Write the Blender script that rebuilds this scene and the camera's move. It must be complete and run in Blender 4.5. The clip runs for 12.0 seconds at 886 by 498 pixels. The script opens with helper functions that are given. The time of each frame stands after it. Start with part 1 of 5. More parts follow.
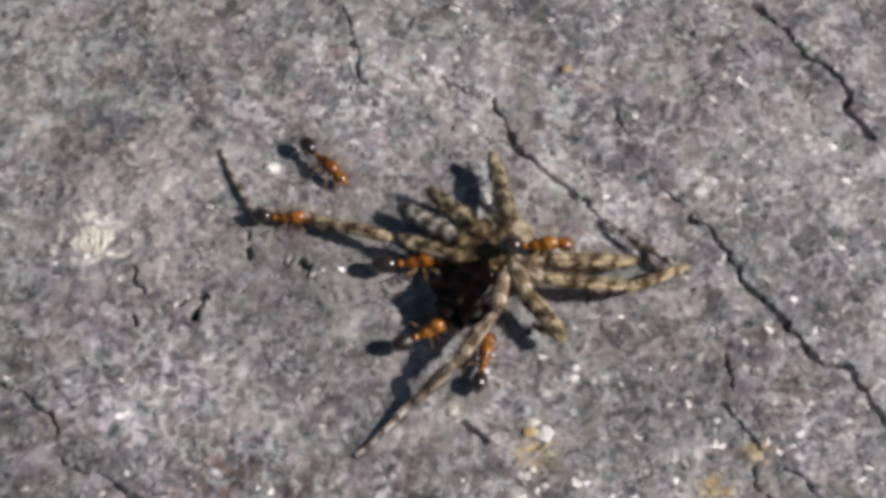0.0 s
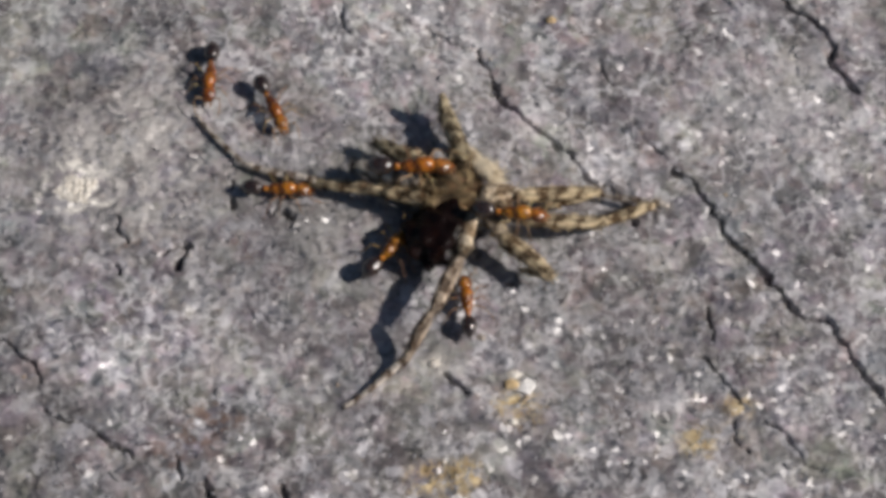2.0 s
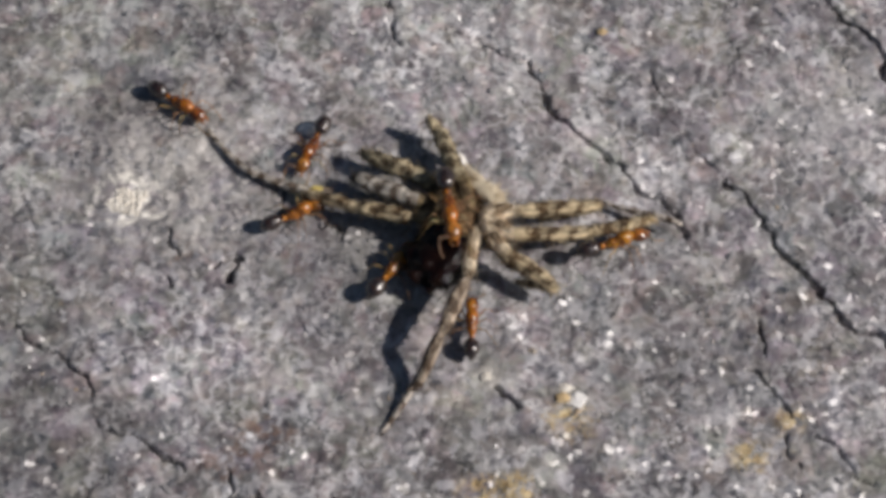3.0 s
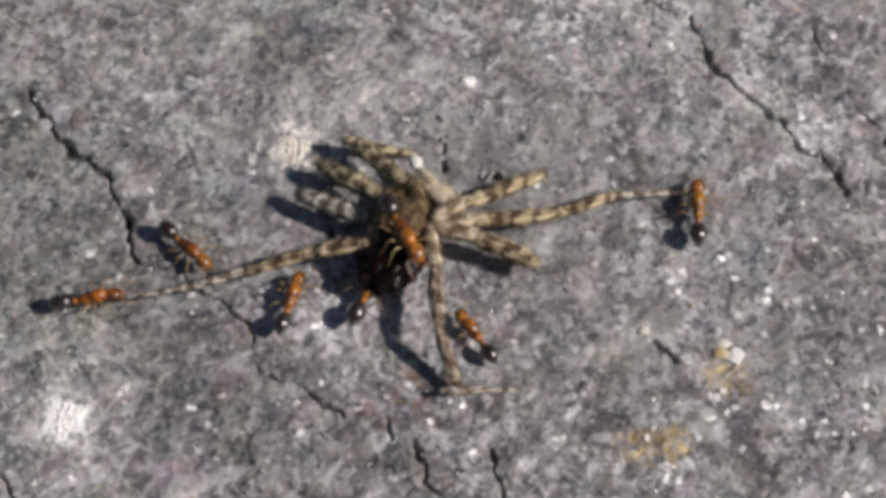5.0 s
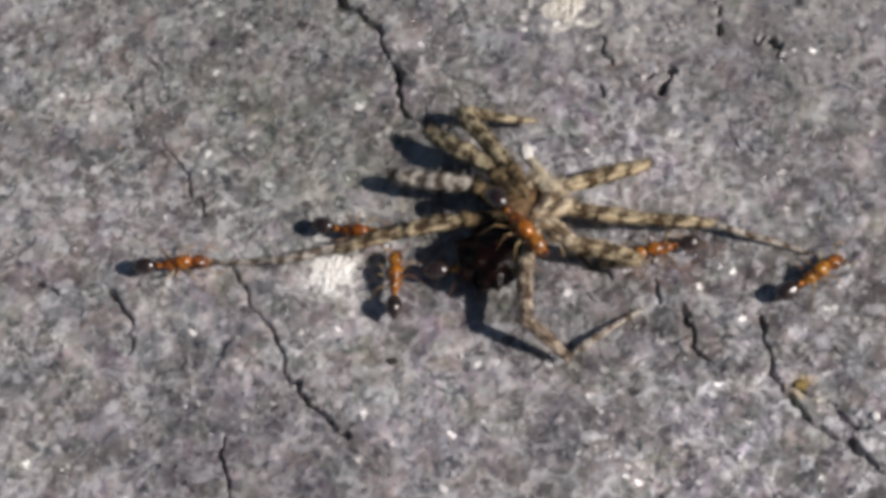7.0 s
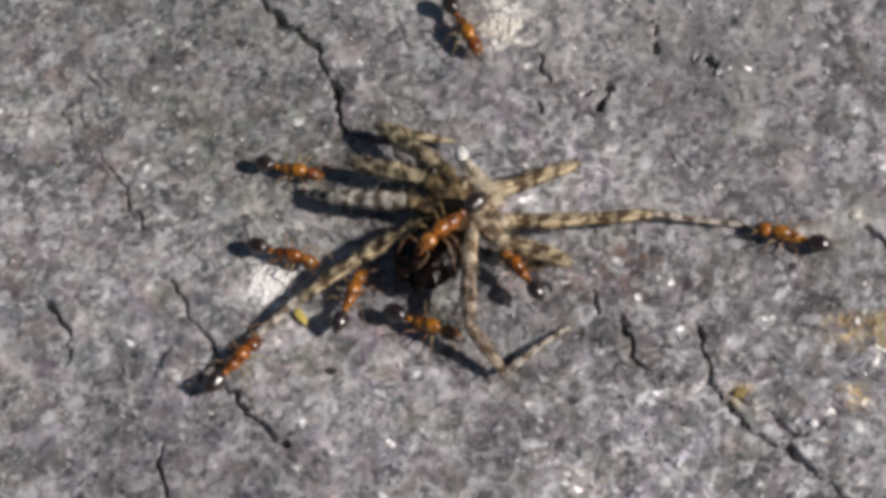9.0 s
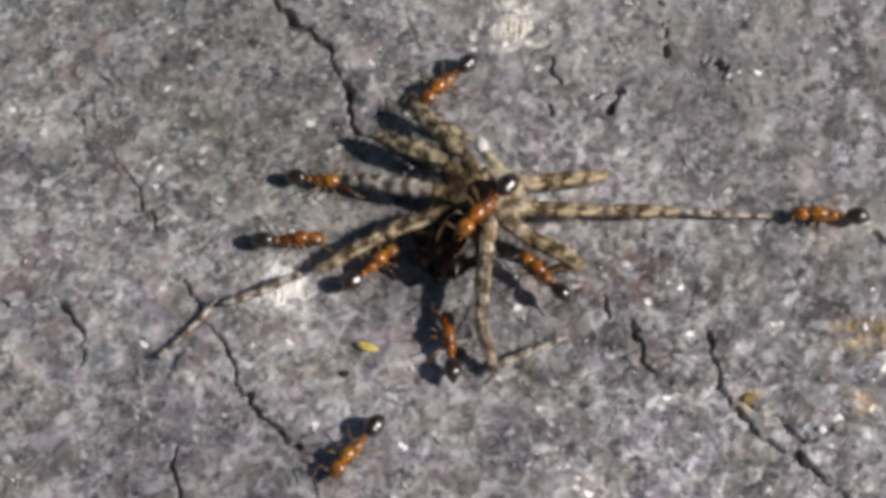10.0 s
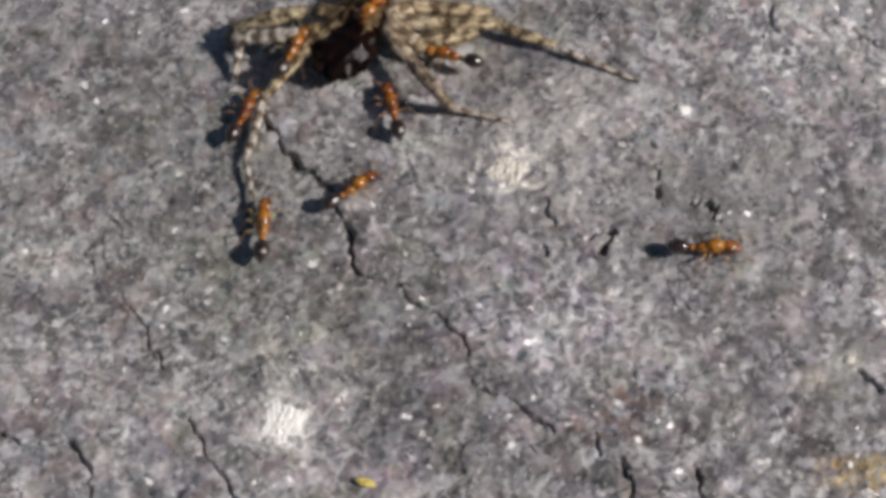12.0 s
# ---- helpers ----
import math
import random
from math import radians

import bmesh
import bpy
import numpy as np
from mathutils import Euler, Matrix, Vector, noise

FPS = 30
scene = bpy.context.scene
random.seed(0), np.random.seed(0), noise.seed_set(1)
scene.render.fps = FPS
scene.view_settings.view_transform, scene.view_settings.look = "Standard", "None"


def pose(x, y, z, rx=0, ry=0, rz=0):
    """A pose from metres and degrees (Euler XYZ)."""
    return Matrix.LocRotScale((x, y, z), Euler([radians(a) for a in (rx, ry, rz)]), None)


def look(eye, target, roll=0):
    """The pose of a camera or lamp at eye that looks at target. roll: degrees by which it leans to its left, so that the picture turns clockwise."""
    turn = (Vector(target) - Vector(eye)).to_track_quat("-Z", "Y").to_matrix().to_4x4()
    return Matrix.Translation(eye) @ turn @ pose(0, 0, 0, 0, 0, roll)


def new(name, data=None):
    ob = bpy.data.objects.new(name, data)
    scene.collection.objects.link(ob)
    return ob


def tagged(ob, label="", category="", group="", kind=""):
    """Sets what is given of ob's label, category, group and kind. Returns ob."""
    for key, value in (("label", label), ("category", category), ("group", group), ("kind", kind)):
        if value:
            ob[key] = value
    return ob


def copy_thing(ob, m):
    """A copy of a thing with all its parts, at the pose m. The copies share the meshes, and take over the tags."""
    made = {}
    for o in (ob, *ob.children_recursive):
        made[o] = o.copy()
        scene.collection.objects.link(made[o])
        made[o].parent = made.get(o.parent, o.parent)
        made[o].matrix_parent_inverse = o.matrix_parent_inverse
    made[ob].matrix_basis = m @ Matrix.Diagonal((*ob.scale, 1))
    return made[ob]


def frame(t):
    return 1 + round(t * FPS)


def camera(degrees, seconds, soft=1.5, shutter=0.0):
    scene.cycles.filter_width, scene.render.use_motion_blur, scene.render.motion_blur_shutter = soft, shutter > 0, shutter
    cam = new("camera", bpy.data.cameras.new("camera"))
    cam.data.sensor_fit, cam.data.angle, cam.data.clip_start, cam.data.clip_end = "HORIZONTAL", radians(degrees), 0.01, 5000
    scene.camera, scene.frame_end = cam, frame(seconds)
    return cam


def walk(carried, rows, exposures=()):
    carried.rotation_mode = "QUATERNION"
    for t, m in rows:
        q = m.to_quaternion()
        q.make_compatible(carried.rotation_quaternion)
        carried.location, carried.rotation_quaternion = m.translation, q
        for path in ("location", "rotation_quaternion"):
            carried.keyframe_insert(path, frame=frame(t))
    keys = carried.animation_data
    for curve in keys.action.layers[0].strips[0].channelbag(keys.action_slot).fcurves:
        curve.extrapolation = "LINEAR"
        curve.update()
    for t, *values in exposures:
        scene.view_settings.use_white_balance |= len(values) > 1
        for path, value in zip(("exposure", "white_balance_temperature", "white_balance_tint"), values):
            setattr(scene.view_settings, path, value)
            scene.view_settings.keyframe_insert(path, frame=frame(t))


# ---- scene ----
# The camera, held by hand a span above the rock.
cam = camera(20.0, 12.0, soft=4.7)
PATH = [
    (0, (-0.00468, -0.11507, 0.18881), (-0.00266, 0.00372, 0.00365), 0.480),
    (0.5, (-0.00662, -0.11431, 0.18902), (-0.00509, 0.00111, 0.00174), 0.646),
    (1, (-0.00519, -0.11349, 0.19004), (-0.00266, 0.00005, 0.00162), 1.092),
    (1.5, (-0.00446, -0.11385, 0.19143), (-0.00007, -0.00145, 0.00237), 1.933),
    (2, (-0.00423, -0.11350, 0.19022), (-0.00121, -0.00007, 0.00174), 1.346),
    (2.5, (-0.00450, -0.11251, 0.19185), (-0.00184, -0.00078, 0.00235), 0.988),
    (2.7, (-0.00463, -0.11193, 0.19155), (-0.00346, 0.00024, 0.00230), 0.429),
    (4.3, (-0.00828, -0.11331, 0.19049), (-0.01507, 0.00084, 0.00255), -2.267),
    (4.5, (-0.00834, -0.11000, 0.19498), (-0.01818, -0.00129, 0.00397), -3.496),
    (5, (-0.00785, -0.11234, 0.19229), (-0.01957, -0.00358, 0.00142), -4.254),
    (5.5, (-0.01147, -0.11297, 0.19285), (-0.02413, -0.00909, -0.00066), -4.192),
    (6, (-0.01211, -0.11334, 0.19151), (-0.03056, -0.00955, -0.00159), -6.473),
    (6.5, (-0.01314, -0.11251, 0.19259), (-0.03504, -0.01329, -0.00254), -8.181),
    (7, (-0.01432, -0.11299, 0.19034), (-0.04268, -0.01520, -0.00468), -11.102),
    (7.2, (-0.01422, -0.11293, 0.18909), (-0.04067, -0.01739, 0.00000), -10.459),
    (8.8, (-0.02021, -0.11912, 0.18884), (-0.03944, -0.01462, -0.00379), -5.608),
    (9, (-0.01547, -0.12121, 0.18651), (-0.03737, -0.01368, -0.00416), -6.851),
    (9.5, (-0.01854, -0.11911, 0.19033), (-0.03803, -0.01425, -0.00209), -5.636),
    (10, (-0.01838, -0.11792, 0.19041), (-0.03818, -0.01437, -0.00268), -5.927),
    (10.5, (-0.01662, -0.11852, 0.19302), (-0.03623, -0.01528, -0.00026), -5.838),
    (11, (-0.01329, -0.11969, 0.19055), (-0.03695, -0.01314, -0.00047), -7.770),
    (11.5, (-0.01507, -0.11062, 0.19878), (-0.03605, -0.01093, 0.00379), -7.254),
    (12, (-0.01276, -0.11590, 0.19830), (-0.03793, -0.00676, 0.00895), -7.955),
]
walk(cam, [(t, look(eye, target, roll)) for t, eye, target, roll in PATH])

# ---- light ----
SUN_AZIMUTH, SUN_HEIGHT = radians(100), radians(39)
world = bpy.data.worlds.new("sky")
scene.world = world
world.use_nodes = True
sky = world.node_tree.nodes.new("ShaderNodeTexSky")
sky.sky_type, sky.sun_disc = "NISHITA", False
sky.sun_elevation, sky.sun_rotation = SUN_HEIGHT, SUN_AZIMUTH
backdrop = world.node_tree.nodes["Background"]
backdrop.inputs["Strength"].default_value = 0.044
world.node_tree.links.new(sky.outputs["Color"], backdrop.inputs["Color"])
sun = new("sun", bpy.data.lights.new("sun", "SUN"))
sun.data.energy, sun.data.angle, sun.data.color = 4.85, radians(0.5), (1.0, 0.925, 0.872)
toward = Vector((math.sin(SUN_AZIMUTH) * math.cos(SUN_HEIGHT), math.cos(SUN_AZIMUTH) * math.cos(SUN_HEIGHT), math.sin(SUN_HEIGHT)))
sun.matrix_world = look(toward, (0, 0, 0))
scene.view_settings.exposure = -0.15

MM = 0.001


# ---- materials ----
class Nodes:
    """A material's node tree, written down shortly. Lengths in its textures are millimetres."""

    def __init__(self, name, roughness=0.6, specular=0.5):
        self.mat = bpy.data.materials.new(name)
        self.mat.use_nodes = True
        self.tree = self.mat.node_tree
        self.shader = self.tree.nodes["Principled BSDF"]
        self.set("Roughness", roughness)
        self.set("Specular IOR Level", specular)
        coords = self.tree.nodes.new("ShaderNodeTexCoord")
        scale = self.tree.nodes.new("ShaderNodeVectorMath")
        scale.operation = "SCALE"
        scale.inputs["Scale"].default_value = 1000.0
        self.link(coords.outputs["Object"], scale.inputs[0])
        self.place = scale.outputs[0]
        self.ragged = None

    def link(self, a, b):
        self.tree.links.new(a, b)

    def set(self, key, value):
        if hasattr(value, "is_output"):
            self.link(value, self.shader.inputs[key])
        else:
            self.shader.inputs[key].default_value = value

    def noise(self, per_mm, detail=3.0, rough=0.6, place=None, curl=0.0):
        n = self.tree.nodes.new("ShaderNodeTexNoise")
        n.inputs["Scale"].default_value, n.inputs["Detail"].default_value, n.inputs["Roughness"].default_value = per_mm, detail, rough
        n.inputs["Distortion"].default_value = curl
        self.link(place or self.place, n.inputs["Vector"])
        return n.outputs["Fac"]

    def cells(self, per_mm, output="Color", place=None):
        n = self.tree.nodes.new("ShaderNodeTexVoronoi")
        n.inputs["Scale"].default_value = per_mm
        self.link(place or self.place, n.inputs["Vector"])
        return n.outputs[output]

    def warped(self, per_mm, by_mm):
        """The place, pushed about by noise."""
        n = self.tree.nodes.new("ShaderNodeTexNoise")
        n.inputs["Scale"].default_value, n.inputs["Detail"].default_value = per_mm, 3.0
        self.link(self.place, n.inputs["Vector"])
        push = self.tree.nodes.new("ShaderNodeVectorMath")
        push.operation = "MULTIPLY_ADD"
        push.inputs[1].default_value = (2 * by_mm,) * 3
        self.link(n.outputs["Color"], push.inputs[0])
        self.link(self.place, push.inputs[2])
        return push.outputs[0]

    def stretched(self, along, across):
        """The place, scaled so that textures draw out along x."""
        n = self.tree.nodes.new("ShaderNodeVectorMath")
        n.operation = "MULTIPLY"
        n.inputs[1].default_value = (along, across, across)
        self.link(self.place, n.inputs[0])
        return n.outputs[0]

    def ramp(self, fac, *stops):
        n = self.tree.nodes.new("ShaderNodeValToRGB")
        while len(n.color_ramp.elements) < len(stops):
            n.color_ramp.elements.new(0.5)
        for e, (at, colour) in zip(n.color_ramp.elements, stops):
            e.position = at
            e.color = (*colour, 1) if hasattr(colour, "__len__") else (colour, colour, colour, 1)
        self.link(fac, n.inputs["Fac"])
        return n.outputs["Color"]

    def maths(self, kind, a, b):
        n = self.tree.nodes.new("ShaderNodeMath")
        n.operation = kind
        for value, socket in ((a, n.inputs[0]), (b, n.inputs[1])):
            if hasattr(value, "is_output"):
                self.link(value, socket)
            else:
                socket.default_value = value
        return n.outputs[0]

    def mix(self, fac, a, b, blend="MIX"):
        n = self.tree.nodes.new("ShaderNodeMix")
        n.data_type, n.blend_type = "RGBA", blend
        for value, socket in ((fac, n.inputs["Factor"]), (a, n.inputs["A"]), (b, n.inputs["B"])):
            if hasattr(value, "is_output"):
                self.link(value, socket)
            else:
                socket.default_value = (*value, 1) if hasattr(value, "__len__") else value
        return n.outputs["Result"]

    def spot(self, x, y, radius, edge=0.6, wobble=1.0):
        """1 inside a ragged stain round (x, y), 0 outside."""
        n = self.tree.nodes.new("ShaderNodeVectorMath")
        n.operation = "DISTANCE"
        self.link(self.place, n.inputs[0])
        n.inputs[1].default_value = (x, y, 0)
        self.ragged = self.ragged or self.maths("SUBTRACT", self.noise(1.1, 4.0, 0.7), 0.5)
        far = self.maths("ADD", self.maths("DIVIDE", n.outputs["Value"], radius), self.maths("MULTIPLY", self.ragged, 2.2 * wobble))
        m = self.tree.nodes.new("ShaderNodeMapRange")
        m.interpolation_type = "SMOOTHSTEP"
        for key, value in (("From Min", 1.0 - edge), ("From Max", 1.0 + edge), ("To Min", 1.0), ("To Max", 0.0)):
            m.inputs[key].default_value = value
        self.link(far, m.inputs["Value"])
        return m.outputs["Result"]

    def vector(self, kind, a, b):
        n = self.tree.nodes.new("ShaderNodeVectorMath")
        n.operation = kind
        self.link(a, n.inputs[0])
        if hasattr(b, "is_output"):
            self.link(b, n.inputs["Scale"] if kind == "SCALE" else n.inputs[1])
        elif b is not None:
            n.inputs[1].default_value = b
        return n.outputs[0]

    def bump(self, height, distance_mm, strength=1.0, facing=None):
        n = self.tree.nodes.new("ShaderNodeBump")
        if facing:
            self.link(facing, n.inputs["Normal"])
        n.inputs["Distance"].default_value, n.inputs["Strength"].default_value = distance_mm * MM, strength
        self.link(height, n.inputs["Height"])
        self.set("Normal", n.outputs["Normal"])

    def along(self, axis=0):
        n = self.tree.nodes.new("ShaderNodeSeparateXYZ")
        self.link(self.place, n.inputs[0])
        return n.outputs[axis]


def rock_material():
    m = Nodes("weathered_grey_rock", 0.72, 0.5)
    broad = m.ramp(m.noise(0.075, 4.0, 0.62, None, 0.5), (0.30, (0.165, 0.156, 0.157)), (0.50, (0.203, 0.192, 0.193)), (0.68, (0.262, 0.249, 0.250)))
    hue = m.ramp(m.noise(0.13, 3.0, 0.55), (0.34, (0.98, 1.02, 0.93)), (0.46, (1.03, 0.985, 0.985)), (0.56, (0.97, 1.0, 1.05)), (0.66, (1.10, 0.985, 0.95)))
    colour = m.mix(1.0, broad, hue, "MULTIPLY")
    blotch = m.ramp(m.noise(0.22, 3.0, 0.55, None, 1.2), (0.34, 0.68), (0.5, 0.93), (0.66, 1.40))
    colour = m.mix(1.0, colour, blotch, "MULTIPLY")
    bent = m.warped(0.5, 1.4)
    crystal = m.ramp(m.cells(0.46, "Color", bent), (0.12, (0.56, 0.56, 0.57)), (0.5, (0.97, 0.97, 0.97)), (0.88, (1.55, 1.53, 1.53)))
    colour = m.mix(0.8, colour, m.mix(1.0, colour, crystal, "MULTIPLY"))
    tint = m.mix(0.05, (0.5, 0.5, 0.5), m.cells(0.42, "Color", m.warped(0.35, 1.8)))
    tint = m.mix(0.025, tint, m.cells(1.1, "Color", bent))
    colour = m.mix(1.0, colour, m.mix(1.0, tint, tint, "ADD"), "MULTIPLY")
    grain = m.ramp(m.noise(0.5, 2.0, 0.5, None, 1.6), (0.28, 0.80), (0.5, 0.98), (0.70, 1.28))
    colour = m.mix(1.0, colour, grain, "MULTIPLY")
    # thin pale wisps of mineral between the crystals
    wisp = m.maths("ABSOLUTE", m.maths("SUBTRACT", m.noise(0.38, 3.0, 0.6, m.warped(0.8, 0.8), 1.0), 0.5), 0.0)
    wisp = m.maths("MULTIPLY", m.ramp(wisp, (0.006, 0.75), (0.045, 0.0)), m.ramp(m.noise(0.16, 3.0), (0.42, 0.15), (0.58, 1.0)))
    colour = m.mix(wisp, colour, (0.50, 0.49, 0.495))
    # pale seams round the crystals, broken here and there
    seam = m.tree.nodes.new("ShaderNodeTexVoronoi")
    seam.feature, seam.inputs["Scale"].default_value = "DISTANCE_TO_EDGE", 0.5
    m.link(m.warped(0.45, 1.3), seam.inputs["Vector"])
    seams = m.maths("MULTIPLY", m.ramp(seam.outputs["Distance"], (0.02, 0.6), (0.10, 0.0)), m.ramp(m.noise(0.3, 3.0), (0.46, 0.0), (0.60, 1.0)))
    colour = m.mix(seams, colour, (0.52, 0.515, 0.52))
    coarse = m.maths("MAXIMUM", m.spot(-14, -30, 21, 0.6, 0.4), m.maths("MULTIPLY", m.spot(26, -20, 17, 0.7, 0.5), 0.7))
    patchy = m.maths("MAXIMUM", m.ramp(m.noise(0.11, 3.0), (0.40, 0.35), (0.60, 1.0)), coarse)
    fleck = m.ramp(m.cells(0.85, "Color", m.warped(0.9, 0.9)), (0.74, 0.0), (0.80, 0.7))
    colour = m.mix(m.maths("MULTIPLY", fleck, patchy), colour, (0.50, 0.495, 0.515))
    soot = m.ramp(m.noise(0.4, 4.0, 0.6, None, 0.8), (0.31, 0.6), (0.38, 0.0))
    colour = m.mix(soot, colour, (0.08, 0.076, 0.076))
    shards = m.ramp(m.cells(1.0, "Color", bent), (0.15, 0.6), (0.5, 0.95), (0.85, 1.5))
    colour = m.mix(m.maths("MULTIPLY", coarse, 0.7), colour, m.mix(1.0, colour, shards, "MULTIPLY"))
    moss = m.ramp(m.noise(0.22, 4.0), (0.58, 0.0), (0.75, 0.35))
    colour = m.mix(moss, colour, m.mix(1.0, colour, (0.98, 1.06, 0.84), "MULTIPLY"))
    rust = m.ramp(m.noise(0.55, 5.0, 0.75), (0.62, 0.0), (0.74, 0.5))
    colour = m.mix(rust, colour, (0.26, 0.19, 0.11))
    for x, y, r in RUST_STAINS:
        colour = m.mix(m.maths("MULTIPLY", m.spot(x, y, r, 0.5), m.ramp(m.noise(0.9, 3.0), (0.44, 0.0), (0.58, 0.7))), colour, (0.15, 0.095, 0.07))
    for x, y, r in GREEN_STAINS:
        colour = m.mix(m.maths("MULTIPLY", m.spot(x, y, r, 0.8, 0.6), 0.3), colour, m.mix(1.0, colour, (0.94, 1.02, 0.88), "MULTIPLY"))
    for x, y, r, depth in DARK_STAINS:
        colour = m.mix(m.maths("MULTIPLY", m.spot(x, y, r, 0.7, 0.5), depth), colour, m.mix(1.0, colour, (0.42, 0.42, 0.43), "MULTIPLY"))
    # weathered pale crust, white mineral, and ochre stains
    for x, y, r, tone, edge in PALE_SPOTS:
        colour = m.mix(m.maths("MULTIPLY", m.spot(x, y, r, edge, 1.6), m.ramp(m.noise(0.32, 4.0, 0.62, None, 1.8), (0.44, 0.1), (0.54, 0.95))), colour, m.mix(1.0, tone, m.ramp(m.noise(2.2, 4.0), (0.3, 0.55), (0.7, 1.3)), "MULTIPLY"))
    broken = m.ramp(m.noise(0.85, 4.0, 0.65, None, 1.2), (0.44, 0.0), (0.58, 0.9))
    ochre = m.ramp(m.noise(1.6, 3.0, 0.6), (0.36, (0.36, 0.24, 0.10)), (0.5, (0.50, 0.37, 0.17)), (0.64, (0.66, 0.54, 0.32)))
    for x, y, r in OCHRE_STAINS:
        colour = m.mix(m.maths("MULTIPLY", m.spot(x, y, r, 0.7), broken), colour, ochre)
    for x, y, paler in PATCHES:
        colour = m.mix(m.spot(x, y, 6.0, 0.8, 0.5), colour, m.mix(1.0, colour, (paler, paler, paler), "MULTIPLY"))
    m.set("Base Color", colour)
    # every crystal leans its own way; the mica among them leans further and is glossy
    facet = m.tree.nodes.new("ShaderNodeTexVoronoi")
    facet.inputs["Scale"].default_value = 1.9
    m.link(m.warped(1.2, 0.45), facet.inputs["Vector"])
    split = m.tree.nodes.new("ShaderNodeSeparateColor")
    m.link(facet.outputs["Color"], split.inputs[0])
    mica = m.maths("MULTIPLY", m.ramp(split.outputs[2], (0.53, 0.0), (0.61, 1.0)), m.ramp(m.noise(0.14, 3.0), (0.40, 0.35), (0.56, 1.0)))
    lean = m.vector("SUBTRACT", facet.outputs["Color"], (0.5, 0.5, 0.5))
    lean = m.vector("SCALE", lean, m.maths("ADD", m.maths("MULTIPLY", mica, 1.1), 0.22))
    face = m.tree.nodes.new("ShaderNodeNewGeometry")
    facing = m.vector("NORMALIZE", m.vector("ADD", face.outputs["Normal"], lean), None)
    m.set("Roughness", m.mix(mica, m.ramp(m.noise(0.9), (0.38, 0.46), (0.62, 0.8)), (0.40, 0.40, 0.40)))
    m.set("Specular IOR Level", m.maths("ADD", m.maths("MULTIPLY", mica, 0.5), 0.45))
    m.bump(m.maths("ADD", m.noise(1.2, 3.0, 0.55), m.maths("MULTIPLY", m.cells(0.9, "Distance", bent), 0.5)), 0.20, 0.30, facing)
    return m.mat


def glint_material():
    m = Nodes("mica_flake", 0.38, 1.0)
    m.set("Base Color", m.ramp(m.noise(0.8), (0.35, (0.22, 0.22, 0.24)), (0.65, (0.40, 0.39, 0.40))))
    return m.mat


def grain_material():
    m = Nodes("quartz_grain", 0.45, 0.5)
    info = m.tree.nodes.new("ShaderNodeNewGeometry")
    m.set("Base Color", m.mix(m.noise(3.0), m.ramp(info.outputs["Random Per Island"], (0.0, (0.14, 0.14, 0.15)), (0.6, (0.30, 0.29, 0.29)), (0.93, (0.50, 0.48, 0.46)), (1.0, (0.42, 0.27, 0.10))), (0.24, 0.235, 0.235)))
    m.bump(m.noise(5.0), 0.06)
    return m.mat


def chip_material(name, light, dark, roughness=0.5):
    m = Nodes(name, roughness)
    m.set("Base Color", m.ramp(m.noise(2.4, 4.0), (0.32, dark), (0.62, light)))
    m.bump(m.noise(5.0, 4.0), 0.12)
    return m.mat


def amber_material(name, light, dark, roughness, per_mm=1.4):
    """Translucent cuticle; each ant's is a little darker, redder or yellower."""
    m = Nodes(name, roughness, 0.6)
    info = m.tree.nodes.new("ShaderNodeObjectInfo")
    own = m.ramp(info.outputs["Random"], (0.0, (0.62, 0.55, 0.6)), (0.4, (1.0, 1.0, 1.0)), (0.75, (1.12, 1.45, 1.3)), (1.0, (0.85, 0.95, 1.0)))
    m.set("Base Color", m.mix(1.0, m.ramp(m.noise(per_mm, 4.0), (0.42, dark), (0.62, light)), own, "MULTIPLY"))
    m.set("Subsurface Weight", 0.15)
    m.set("Subsurface Radius", (0.0006, 0.0002, 0.0001))
    m.bump(m.noise(9.0, 3.0), 0.015)
    return m.mat


def gaster_material():
    m = Nodes("ant_gaster", 0.2, 1.0)
    m.set("Coat Weight", 0.5)
    m.set("Coat Roughness", 0.16)
    bands = m.maths("SINE", m.maths("MULTIPLY", m.along(0), 7.5), 0.0)
    base = m.ramp(bands, (0.2, (0.009, 0.005, 0.004)), (0.95, (0.045, 0.020, 0.008)))
    m.set("Base Color", m.mix(m.noise(1.5), base, (0.022, 0.010, 0.007)))
    m.set("Roughness", m.ramp(m.noise(5.0), (0.3, 0.22), (0.7, 0.32)))
    m.bump(m.noise(9.0), 0.012)
    return m.mat


